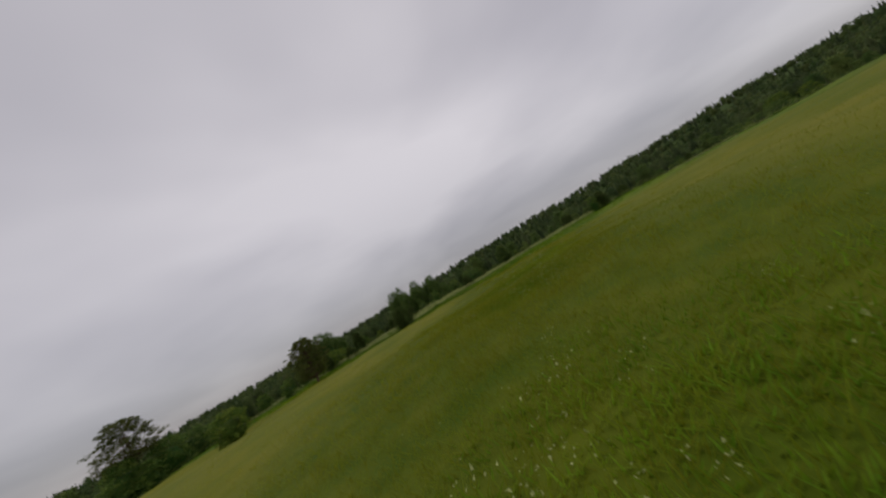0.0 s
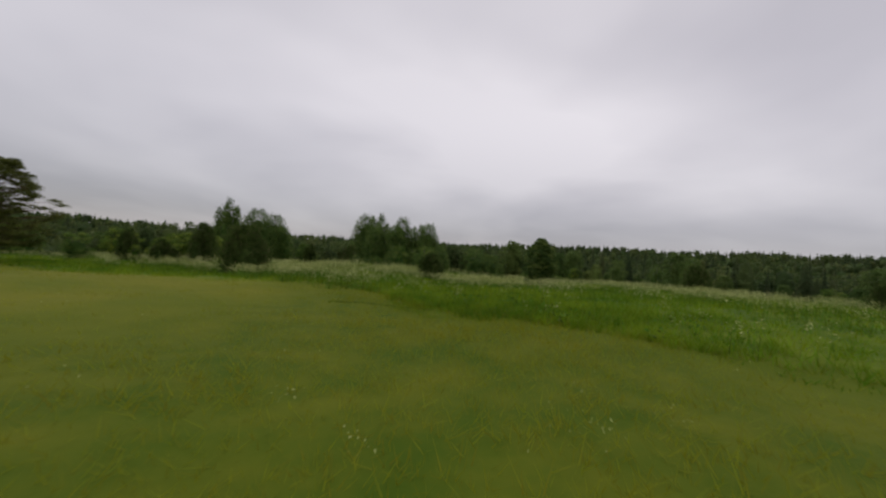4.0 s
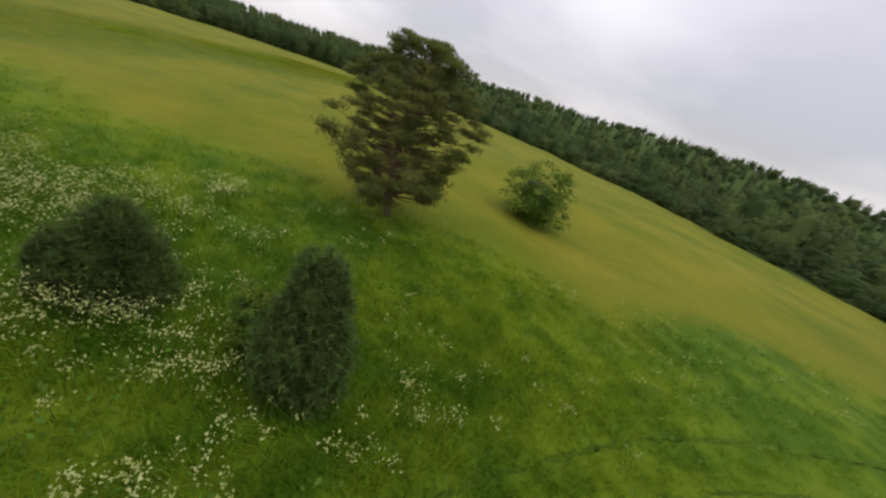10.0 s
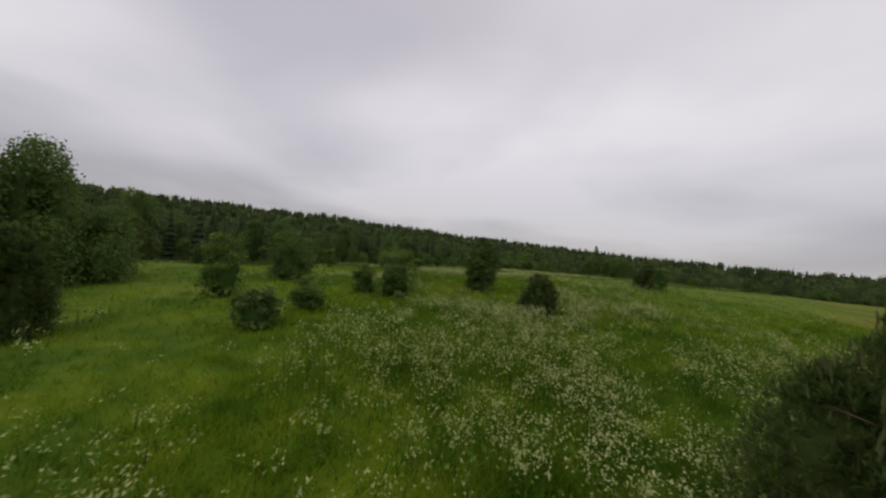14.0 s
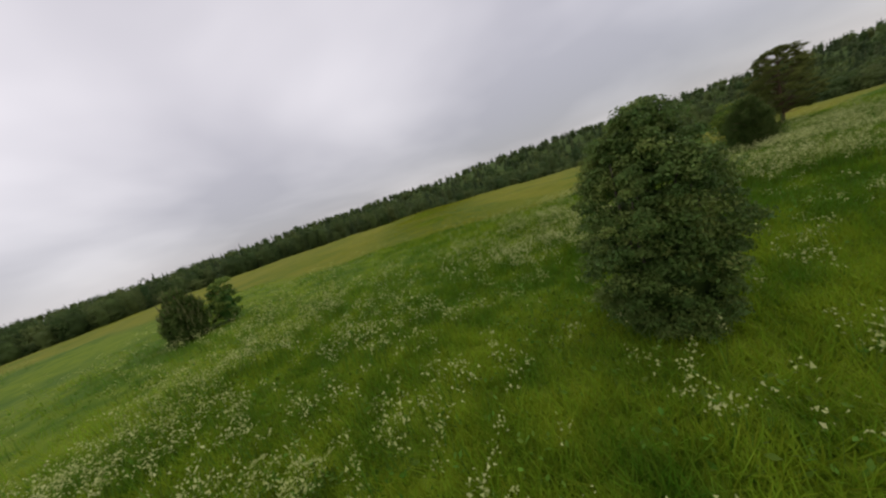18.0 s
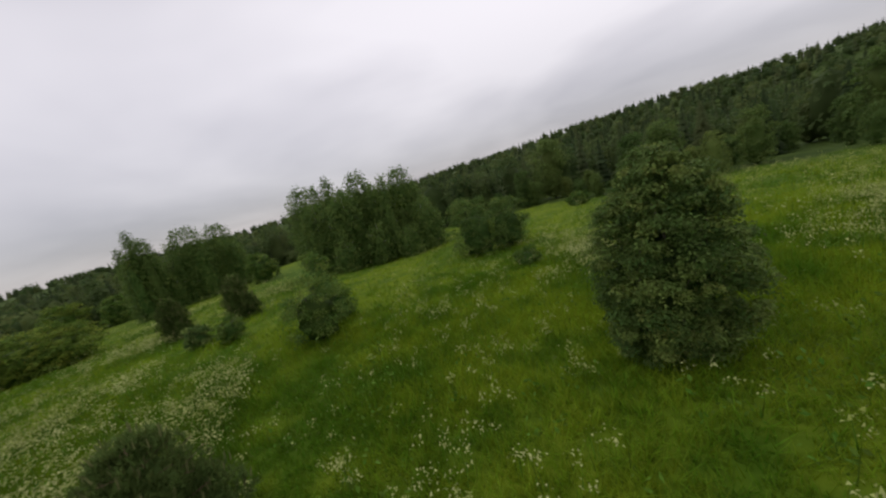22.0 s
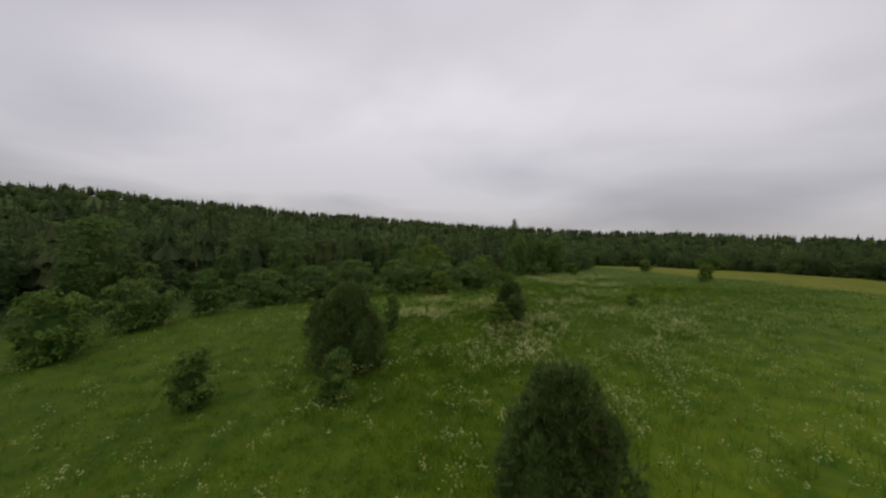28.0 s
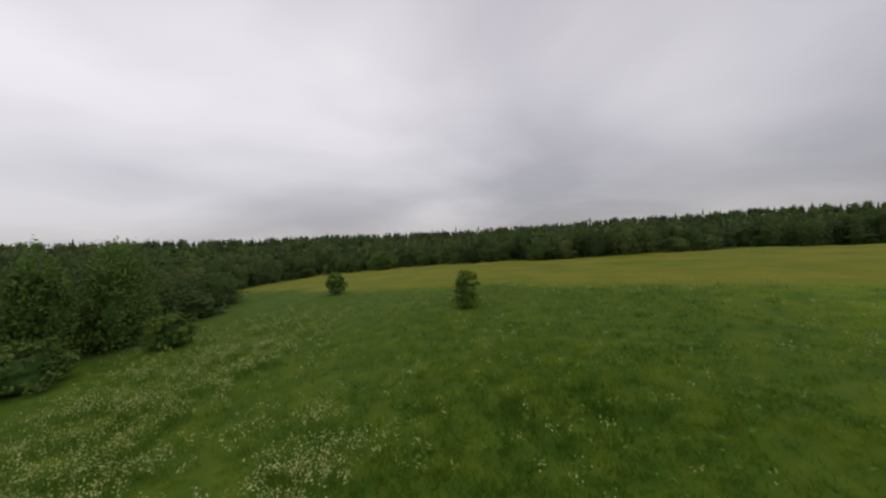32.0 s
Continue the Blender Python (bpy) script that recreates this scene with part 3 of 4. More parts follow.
def build_ground():
    half = steps(130, 1.8, 3600, 1.16)
    ax = np.concatenate([-half[:0:-1], half])
    gx, gy = np.meshgrid(ax + 20, ax - 5, indexing="ij")
    gz = land(gx, gy)
    n = len(ax)
    v = np.stack([gx, gy, gz], -1).reshape(-1, 3)
    i = (np.arange(n - 1)[:, None] * n + np.arange(n - 1)[None]).ravel()
    tri = np.concatenate([np.stack([i, i + n, i + n + 1], 1), np.stack([i, i + n + 1, i + 1], 1)])
    m = material("meadow", (0.058, 0.114, 0.006), (0.129, 0.182, 0.010), 0.7, 0.95, bump=0.8, sharp=0.17)
    me = mesh_of("ground", v, tri, m)
    me.polygons.foreach_set("use_smooth", np.ones(len(tri), bool))
    hay = (smooth(-2.5, 2.5, field_side(gx, gy) + 2.0 * np.sin(gx * 0.33) * np.cos(gy * 0.29)) * (1 - 0.5 * np.minimum(greener(gx, gy), 1))).ravel()
    wood = (~inside(gx, gy, OPEN)).astype(float).ravel()
    # greener hay ground near the route, darkened to paint in shade between blades
    near_shade = hay * (1 - smooth(5, 13, away(gx, gy, ROUTE))).ravel()
    damp = smooth(52, 72, gx).ravel() * (1 - hay)
    for key, value in (("hay", hay), ("near_shade", near_shade), ("damp", damp), ("wood", wood)):
        at = me.attributes.new(key, "FLOAT", "POINT")
        at.data.foreach_set("value", value.astype(np.float32))
    nt, l = m.node_tree.nodes, m.node_tree.links
    base = nt["Principled BSDF"].inputs["Base Color"].links[0].from_socket
    co = nt.new("ShaderNodeTexCoord")
    for key, dark, light, sc in (("hay", (0.104, 0.138, 0.008), (0.190, 0.186, 0.015), 0.13), ("near_shade", (0.058, 0.104, 0.005), (0.125, 0.146, 0.009), 0.6), ("damp", (0.038, 0.082, 0.006), (0.088, 0.130, 0.010), 0.7), ("wood", (0.034, 0.062, 0.010), (0.066, 0.104, 0.016), 0.3)):
        no = nt.new("ShaderNodeTexNoise")
        no.inputs["Scale"].default_value, no.inputs["Detail"].default_value, no.inputs["Roughness"].default_value = sc, 12.0, 0.66
        l.new(co.outputs["Object"], no.inputs["Vector"])
        mr = nt.new("ShaderNodeMapRange")
        mr.inputs["From Min"].default_value, mr.inputs["From Max"].default_value = 0.35, 0.65
        l.new(no.outputs[0], mr.inputs["Value"])
        c = nt.new("ShaderNodeMix")
        c.data_type = "RGBA"
        c.inputs["A"].default_value, c.inputs["B"].default_value = (*dark, 1), (*light, 1)
        l.new(mr.outputs[0], c.inputs["Factor"])
        at = nt.new("ShaderNodeAttribute")
        at.attribute_name = key
        mx = nt.new("ShaderNodeMix")
        mx.data_type = "RGBA"
        l.new(at.outputs["Fac"], mx.inputs["Factor"])
        l.new(base, mx.inputs["A"])
        l.new(c.outputs["Result"], mx.inputs["B"])
        base = mx.outputs["Result"]
    l.new(base, nt["Principled BSDF"].inputs["Base Color"])
    return tagged(new("ground", me), "rolling green meadow hill with a yellowing hayfield", "ground", kind="structure")


build_ground()


# ---- woods all round ----
def foliage(wide, high, clumps, per, leaf, clump, low=0.03, core=0.48, rings=5, sides=7, simple=True):
    """A broadleaf crown down to the ground, as corners and triangles."""
    cs = lobes(clumps, wide - clump, high - clump * 0.6, low, 0.97, 0.5)
    who = np.repeat(np.arange(clumps), per)
    way = unit(len(who))
    way[:, 2] = np.where(way[:, 2] < -0.2, -way[:, 2], way[:, 2])
    pts = cs[who] + way * clump * rng.uniform(0.3, 1, (len(who), 1)) ** 0.5
    return join(leaves(pts, leaf, way + cs[who] * [1.2 / wide, 1.2 / wide, 0], 1.3, 0.95, simple), mass(wide * core, high * 0.9, low, 0.9, rings, sides))


def spruce(wide, high, tiers, boughs):
    """A pointed conifer: tiers of drooping boughs round a closed inner cone."""
    v = []
    for k in range(tiers):
        h = 0.04 + 0.93 * k / (tiers - 1)
        r = wide / 2 * (1 - h) ** 0.75 + 0.12
        dz = high / tiers
        turn = rng.uniform(0, 6)
        for j in range(boughs):
            a = turn + 6.283 * j / boughs
            d = np.array([math.cos(a), math.sin(a), 0])
            e = np.array([-math.sin(a), math.cos(a), 0]) * r * 3.0 / boughs
            q = np.array([0, 0, h * high + dz * 0.9])
            rr = r * rng.uniform(0.75, 1.2)
            tip = q + d * rr - [0, 0, rr * 0.35 + dz]
            v += [q, q + d * rr * 0.65 - e - [0, 0, rr * 0.3 + dz * 0.8], tip, q, tip, q + d * rr * 0.65 + e - [0, 0, rr * 0.3 + dz * 0.8]]
    n = 7
    for j in range(n):
        a, b = 6.283 * j / n, 6.283 * (j + 1) / n
        v += [(0, 0, high * 0.96), (math.cos(a) * wide * 0.33, math.sin(a) * wide * 0.33, 0.1), (math.cos(b) * wide * 0.33, math.sin(b) * wide * 0.33, 0.1)]
    return np.array(v, float), np.arange(len(v)).reshape(-1, 3)


def wood_kinds():
    kinds = [foliage(7.0 + 0.6 * k, 9.8 + k * 0.7, 60, 11, 0.54, 1.15, core=0.46) for k in range(5)]
    conifers = [spruce(4.2 + 0.3 * k, 9.8 + 0.9 * k, 11, 7) for k in range(3)]
    far = [foliage(8.4, 10.0 + k, 14, 3, 1.55, 1.7, core=0.58, rings=3, sides=5) for k in range(4)]
    mid = [foliage(7.8, 9.8 + k, 36, 10, 0.58, 1.3, core=0.46, rings=4, sides=6) for k in range(4)]
    slope = [foliage(8.2, 10.2 + k, 28, 9, 0.62, 1.4, core=0.46, rings=4, sides=6) for k in range(4)]
    far_conifers = [spruce(5.4, 11 + k, 5, 5) for k in range(2)]
    return kinds, conifers, mid, slope, far, far_conifers


def plant(name, spots, heights, kinds, mat, label, spread=1.0):
    """Many trees of the same few kinds joined into one stretch of wood."""
    vs, ts, tones, k = [], [], [], 0
    for (x, y), h in zip(spots, heights):
        v, t = kinds[rng.integers(len(kinds))]
        a = rng.uniform(0, 6.28)
        ca, sa = np.cos(a), np.sin(a)
        w = max(h, 0.85) * rng.uniform(0.9, 1.2) * (1 + (spread - 1) * float(smooth(140, 420, math.hypot(x - 20, y - 10))))
        q = np.stack([(v[:, 0] * ca - v[:, 1] * sa) * w, (v[:, 0] * sa + v[:, 1] * ca) * w, v[:, 2] * h], 1) + [x, y, ground_z(x, y) - 0.2]
        vs.append(q)
        ts.append(t + k)
        tones.append(np.full(len(v), rng.beta(1.3, 1.6), np.float32))
        k += len(v)
    me = mesh_of(name, np.concatenate(vs), np.concatenate(ts), MAT[mat])
    shade(me, np.concatenate(tones))
    ob = new(name, me)
    return tagged(ob, label, "woods", kind="stuff")


def cap(x, y):
    """The tallest that a tree of the wood stands, as a share of eleven metres, below the skyline."""
    top = 1.5 + away(x, y, ROUTE) * skyline(x, y) * rng.uniform(0.95, 1.4, len(x)) * (1.12 + 0.25 * np.sin(x * 0.071 + 1) * np.sin(y * 0.083 + 2))
    return np.maximum(0.42, (top - land(x, y)) / 11.5)


def build_woods():
    kinds, conifers, mid, slope, far, far_conifers = wood_kinds()
    s = 5.3
    gx, gy = np.meshgrid(np.arange(-230, 270, s), np.arange(-260, 260, s), indexing="ij")
    x = (gx + rng.uniform(-0.45, 0.45, gx.shape) * s).ravel()
    y = (gy + rng.uniform(-0.45, 0.45, gy.shape) * s).ravel()
    opened = inside(x, y, OPEN)
    near = np.zeros(len(x), bool)
    for dx, dy in ((24, 0), (-24, 0), (0, 24), (0, -24), (17, 17), (-17, 17), (17, -17), (-17, -17)):
        near |= inside(x + dx, y + dy, OPEN)
    lane = (np.abs((x + 4) * 0.545 + (y - 20) * 0.838) < 5) & (x < -70)
    keep = near & ~opened & ~lane
    x, y = x[keep], y[keep]
    d = rng.uniform(size=len(x))
    con = (d < np.where(away(x, y, OPEN + OPEN[:1]) > 11, 0.5, 0.25)) & (away(x, y, OPEN + OPEN[:1]) > 9)
    rim = away(x, y, OPEN + OPEN[:1])
    h = rng.uniform(0.74, 1.1, len(x)) * np.where(con, np.where(rim > 12, 0.98, 0.92), 1.0) * np.where(x < -60, 0.55, np.where((x > 25) & (y > 15), 1.12, np.where(x > 88, 0.8, 1.0))) * np.where(rim < 5, rng.uniform(0.35, 0.85, len(x)), 1.0)
    h = np.minimum(h, cap(x, y))
    close = away(x, y, ROUTE) < 47
    order = np.argsort(away(x, y, ROUTE))
    close[order[260:]] = False
    spots = np.stack([x, y], 1)
    back = rim > 12
    plant("woods_broadleaf", spots[~con & ~close & ~back], h[~con & ~close & ~back], kinds, "woods", "mixed green broadleaf wood along the meadow edge")
    plant("woods_interior", spots[~con & ~close & back], h[~con & ~close & back], mid, "woods", "crowns of the broadleaf wood behind its edge")
    plant("woods_spruce", spots[con & ~close], h[con & ~close], conifers, "spruce", "dark pointed spruces among the broadleaf wood")
    # the trees nearest to the open hill, each on its own
    protos = {}
    for (px, py), ph, pc in zip(spots[close], h[close], con[close]):
        near = float(away(np.array([px]), np.array([py]), ROUTE)[0]) < 30
        key = (bool(pc), int(rng.integers(3 if pc else 5)), near)
        spot = pose(px, py, ground_z(px, py) - 0.15, 0, 0, rng.uniform(0, 360)) @ Matrix.Diagonal((ph, ph, ph, 1))
        if key in protos:
            copy_thing(protos[key], spot)
            continue
        k = key[1]
        if pc:
            t = thing("spruce_tree", px, py, "dark green pointed spruce at the wood edge", "tree", "wood edge trees")
            part("trunk", mesh_of("trunk", *limb((0, 0, -0.3), (0, 0, 9), 0.16, 0.02, 0.01, 5, 6), MAT["twig"]), None, t, "grey-brown trunk")
            part("crown", mesh_of("crown", *spruce(4.2 + 0.4 * k, 9.8 + 0.8 * k, 26, 13), MAT["edge_spruce"]), None, t)
        else:
            t = thing("edge_tree", px, py, "leafy green broadleaf tree at the wood edge", "tree", "wood edge trees")
            wood = [limb((0, 0, -0.3), (0.2, 0.1, 9), 0.15, 0.03, 0.02, 6, 6)] + [limb((0.1, 0, 1.5 + j), (1.6 * math.cos(j * 2.4), 1.6 * math.sin(j * 2.4), 3.2 + j), 0.05, 0.015, 0.06, 4, 4) for j in range(6)]
            part("trunk", mesh_of("trunk", *join(*wood), MAT["twig"]), None, t, "grey trunk and limbs")
            part("crown", mesh_of("crown", *foliage(6.0 + 0.6 * k, 9.8 + 0.7 * k, 125, 34 if near else 24, 0.27 if near else 0.37, 1.05, core=0.46, simple=not near), MAT["edge"]), None, t)
        t.matrix_world = spot
        protos[key] = t
    # farther slopes, thinner and simpler
    n = 9500
    r = 112 + 700 * rng.uniform(0, 1, n) ** 1.7
    a = rng.uniform(0, 2 * np.pi, n)
    fx, fy = 20 + r * np.cos(a), 10 + r * np.sin(a)
    ok = ~inside(fx, fy, [(20 + (px - 20) * 1.13, 10 + (py - 10) * 1.13) for px, py in OPEN])
    lane = (np.abs((fx + 4) * 0.545 + (fy - 20) * 0.838) < 6 + 0.015 * np.abs(fx)) & (fx < -60) & (fx > -450)
    ok &= ~(lane & (fx > -200)) & (away(fx, fy, OPEN + OPEN[:1]) > 21)
    fx, fy = fx[ok], fy[ok]
    con = rng.uniform(size=len(fx)) < 0.55
    hs = rng.uniform(0.8, 1.15, len(fx)) * np.where(lane[ok], 0.35, 1.0)
    hs = np.minimum(hs, cap(fx, fy))
    close = np.hypot(fx - 20, fy - 10) < 195
    plant("woods_slope", np.stack([fx, fy], 1)[~con & close], hs[~con & close], slope, "woods", "green broadleaf wood on the near slopes")
    fx, fy, con, hs = fx[~close | con], fy[~close | con], con[~close | con], hs[~close | con]
    plant("far_woods", np.stack([fx, fy], 1)[~con], hs[~con], far, "woods", "far wooded hillsides in dull green", 1.5)
    plant("far_spruces", np.stack([fx, fy], 1)[con], hs[con], far_conifers, "spruce", "far dark spruces on the wooded hills", 1.3)


build_woods()

# ---- single trees and bushes of the meadow ----
willow = thing("willow_bush", 25.2, 11.6, "large rounded goat willow with dense grey-green leaves in the flowering meadow", "tree")
leafy(willow, 4.2, 5.5, "willow", clumps=800, per=112, leaf=0.062, clump=0.32, stems=8, low=0.02, stem_r=0.07, top=1.03, inner=0.20, egg=0.06, core=0.5)

pine1 = thing("pine_tree", -23.8, 12.8, "spreading Scots pine with a bare reddish trunk beside the hayfield", "tree", turn=40)
old_pine(pine1, 7.4, 8.9, bare=0.16, crown=0.30, pads=240, pad=0.66, needle=0.15, brushes=130)
pine2 = thing("pine_tree", -59.2, 36.0, "tall pine with a dense rounded crown above deciduous bushes", "tree", turn=190)
old_pine(pine2, 11.6, 15.6, bare=0.46, crown=0.40, pads=150, pad=1.05, needle=0.32, brushes=70, thick=0.62)

YOUNG = [  # x, y, width, height
    (-4.7, 11.3, 4.3, 4.5), (12.4, 10.5, 2.8, 2.9), (-2.2, 33.2, 2.4, 3.6), (3.9, 32.2, 2.6, 3.8), (-13.1, 23.6, 3.1, 4.9), (-20.4, 23.5, 2.2, 3.9),
    (-15.9, 20.8, 2.3, 2.7), (-14.8, 20.7, 1.4, 1.8), (62.0, 0.7, 3.2, 3.9), (75.3, 2.0, 4.2, 4.7), (78.7, -13.4, 2.8, 3.2), (75.2, -10.4, 1.8, 2.5), (83.1, 2.1, 2.0, 2.5),
    (33.8, -13.3, 3.0, 3.3), (58.4, 19.5, 5.0, 5.7)]
for x, y, wide, high in YOUNG:
    t = thing("young_pine", x, y, "bushy young pine with dense dark needles standing in tall grass", "tree", "young pines", turn=float(rng.uniform(0, 360)))
    young_pine(t, wide * 1.08, high, whorls=int(5 + high), fine=float(away(np.array([x]), np.array([y]), ROUTE)[0]) < 8)

# bushes: x, y, width, height, leaf, what
HILL_BUSHES = [
    (13.5, 19.8, 3.7, 3.6, "bush", "two-peaked green bush among white flowers"),
    (4.8, 24.6, 2.0, 1.6, "willow", "small grey-green bush in the meadow"),
    (7.4, 23.5, 1.8, 1.5, "bush", "low round bush in the meadow"),
    (11.3, 29.4, 2.9, 3.9, "bush", "dark green leafy bush beside the birches"),
    (24.2, 30.4, 5.6, 5.2, "birch", "broad leafy bush with several stems"),
    (27.2, 31.4, 4.6, 4.6, "birch", "broad leafy bush with several stems"),
    (25.6, 23.5, 2.2, 1.3, "bush", "low spreading bush in the grass"),
    (44.4, 31.6, 1.9, 3.1, "bright", "small bright green tree at the wood edge"),
    (46.2, 38.8, 2.9, 1.9, "bush", "low round bush at the wood edge"),
    (41.9, 45.8, 3.7, 1.9, "bush", "low round bush at the wood edge"),
    (31.4, -13.3, 2.4, 3.4, "bush", "slender green bush beside a young pine"),
    (-7.1, 62.9, 5.9, 5.4, "bush", "round dark bush in the clearing"),
    (3.7, 86.2, 4.6, 4.6, "bright", "round bright bush in the clearing"),
    (2.7, 103.6, 4.6, 5.5, "birch", "dark round bush in the clearing"),
    (14.1, 21.9, 2.2, 2.3, "bush", "low leafy bush beside the willow"),
]
LANE_BUSHES = [
    (-36.9, 7.0, 7.2, 5.3, "bright", "round bright green bush standing alone in the hayfield"),
    (-19.1, 22.4, 1.5, 2.1, "bright", "small pale green bush beside young pines"),
    (-30.3, 31.3, 3.6, 4.1, "bush", "dark green bush beside the wheel track"),
    (-60.6, 33.2, 9.0, 8.2, "bush", "dark bush below the tall pine"),
    (-55.6, 39.3, 10.5, 8.2, "bush", "dark bush below the tall pine"),
    (-64.4, 38.6, 7.8, 7.4, "birch", "dark bush below the tall pine"),
    (-57.0, 32.4, 6.0, 5.5, "bush", "round green bush below the tall pine"),
    (-50.5, 49.5, 7.5, 6.0, "bush", "round green bush beside the lane"),
    (-52.8, 45.0, 8.5, 7.0, "birch", "dark bush below the tall pine"),
    (-50.4, 74.3, 8.3, 7.9, "bright", "tall rounded bush beside the grassy lane"),
    (-41.5, 74.9, 6.4, 6.4, "bush", "tall rounded bush beside the grassy lane"),
    (-56.9, 79.5, 5.5, 7.4, "birch", "dark rounded tree beside the grassy lane"),
    (-64.6, 85.6, 5.5, 7.4, "bush", "dark rounded tree beside the grassy lane"),
    (-32.7, 70.5, 5.5, 6.4, "birch", "leafy tree beside the birch clump"),
    (-24.3, 65.3, 4.6, 3.1, "bush", "low bush at the foot of the birches"),
]
SLOPE_BUSHES = [
    (74.6, 8.9, 2.1, 2.7, "bush", "slender green bush on the slope"),
    (71.3, 3.6, 2.0, 2.4, "bush", "small green bush on the slope"),
    (80.5, -2.8, 1.7, 3.1, "bush", "slender green bush among white flowers"),
    (74.9, -8.6, 1.7, 2.4, "bright", "small pale green bush beside young pines"),
    (76.6, -29.0, 1.5, 1.6, "bright", "small yellow-green bush among the flowers"),
    (84.0, -67.2, 3.1, 3.8, "bright", "pointed bright green bush on open grass"),
    (103.5, -84.2, 3.3, 3.4, "bush", "small leaning bush on open grass"),
    (101.5, 5.0, 7.6, 4.8, "willow", "rounded grey-green willow at the wood edge"),
    (101.4, -0.6, 7.5, 4.8, "willow", "rounded grey-green willow at the wood edge"),
    (101.0, -6.0, 7.0, 5.2, "willow", "rounded grey-green willow at the wood edge"),
    (100.2, -12.0, 7.4, 5.0, "willow", "rounded grey-green willow at the wood edge"),
    (95.9, -16.2, 4.0, 3.4, "bright", "small pale green willow at the wood edge"),
    (99.0, -17.6, 7.0, 4.8, "willow", "rounded grey-green willow at the wood edge"),
    (97.0, -22.6, 7.2, 4.6, "willow", "rounded grey-green willow at the wood edge"),
    (94.2, -26.9, 4.0, 2.8, "bush", "low dark bush at the wood edge"),
    (106.4, -20.7, 7.4, 7.4, "bright", "yellowish green rounded tree at the wood edge"),
    (101.8, -27.8, 5.0, 5.5, "bright", "yellowish green rounded tree at the wood edge"),
    (93.6, 14.5, 5.9, 4.6, "willow", "rounded grey-green willow on the slope"),
    (86.4, 17.0, 4.6, 4.6, "bush", "dark leafy bush on the slope"),
    (98.1, 10.2, 3.7, 5.0, "birch", "dark leafy bush on the slope"),
    (113.6, -154.2, 12.8, 7.0, "birch", "dark round thicket behind the hayfield crest"),
    (114.3, -56.1, 5.9, 3.6, "willow", "rounded grey-green willow at the wood edge"),
    (111.4, -64.2, 4.6, 3.3, "bush", "low green bush at the wood edge"),
]
for x, y, wide, high, leaf, what in HILL_BUSHES + LANE_BUSHES + SLOPE_BUSHES:
    t = thing("bush", x, y, what, "bush", turn=float(rng.uniform(0, 360)))
    near = float(away(np.array([x]), np.array([y]), ROUTE)[0])
    size = min(0.26, 0.070 + 0.0040 * near)
    c = int(36 + wide * high * 2.7)
    leafy(t, wide, high, leaf, clumps=c, per=int(min(64, 6.5 / size)), leaf=size, clump=0.10 * min(wide, high) + 0.14, stems=4, low=0.05, stem_r=0.04, core=0.5)

mound = thing("willow_mound", -19.8, 38.6, "wide low willow dome with fresh green shoots by the track", "bush")
leafy(mound, 12.8, 4.7, "bright", clumps=620, per=44, leaf=0.14, clump=0.55, stems=9, low=0.03, stem_r=0.05, top=0.95, core=0.62)

SPIRY = ((-23.2, 60.5), (9.6, 52.9), (17.4, 45.6), (130.0, -61.6), (53.5, 22.4), (124.0, -64.0))     # those with a few pointed tops
CLUMP_BIRCHES = [  # x, y, width, height
    (9.6, 52.9, 6.8, 12.6), (14.0, 49.2, 6.4, 11.8), (17.4, 45.6, 5.7, 10.2), (19.6, 47.8, 6.1, 10.8), (6.5, 50.8, 7.2, 11.6), (12.1, 45.5, 6.0, 9.4), (21.3, 43.9, 4.6, 6.1),
    (8.4, 46.8, 6.0, 9.0), (15.5, 43.4, 4.6, 4.8), (11.3, 42.9, 3.7, 3.7), (18.9, 42.2, 3.7, 3.5), (-23.2, 60.5, 6.8, 14.4), (-18.8, 66.1, 10.0, 13.0), (-16.0, 70.7, 8.0, 12.6),
    (-13.5, 67.8, 5.9, 9.2), (-27.4, 63.6, 4.6, 8.3), (-21.0, 62.4, 4.6, 6.0),
]
EDGE_BIRCHES = [  # at the wood edge
    (130.0, -61.6, 6.4, 15.6), (117.5, -65.0, 6.0, 9.8), (121.5, -70.0, 6.0, 10.4), (119.0, -60.5, 5.0, 9.4), (124.0, -64.0, 5.5, 10.8), (118.0, -52.0, 6.0, 9.6), (122.0, -56.0, 6.0, 10.6),
    (53.5, 22.4, 2.7, 5.2), (63.3, 24.0, 4.2, 7.4), (-72.2, 41.5, 4.0, 9.2),
]
for x, y, wide, high in CLUMP_BIRCHES + EDGE_BIRCHES:
    t = thing("birch_tree", x, y, "tall birch with a feathery green crown in a loose clump", "tree", "birches", turn=float(rng.uniform(0, 360)))
    near = float(away(np.array([x]), np.array([y]), ROUTE)[0])
    size = min(0.34, 0.10 + 0.007 * near)
    birch(t, wide, high, many=int(min(14000, wide * high * 27 / size ** 1.5)), leaf=size * 0.66, rounded=(x, y) not in SPIRY)


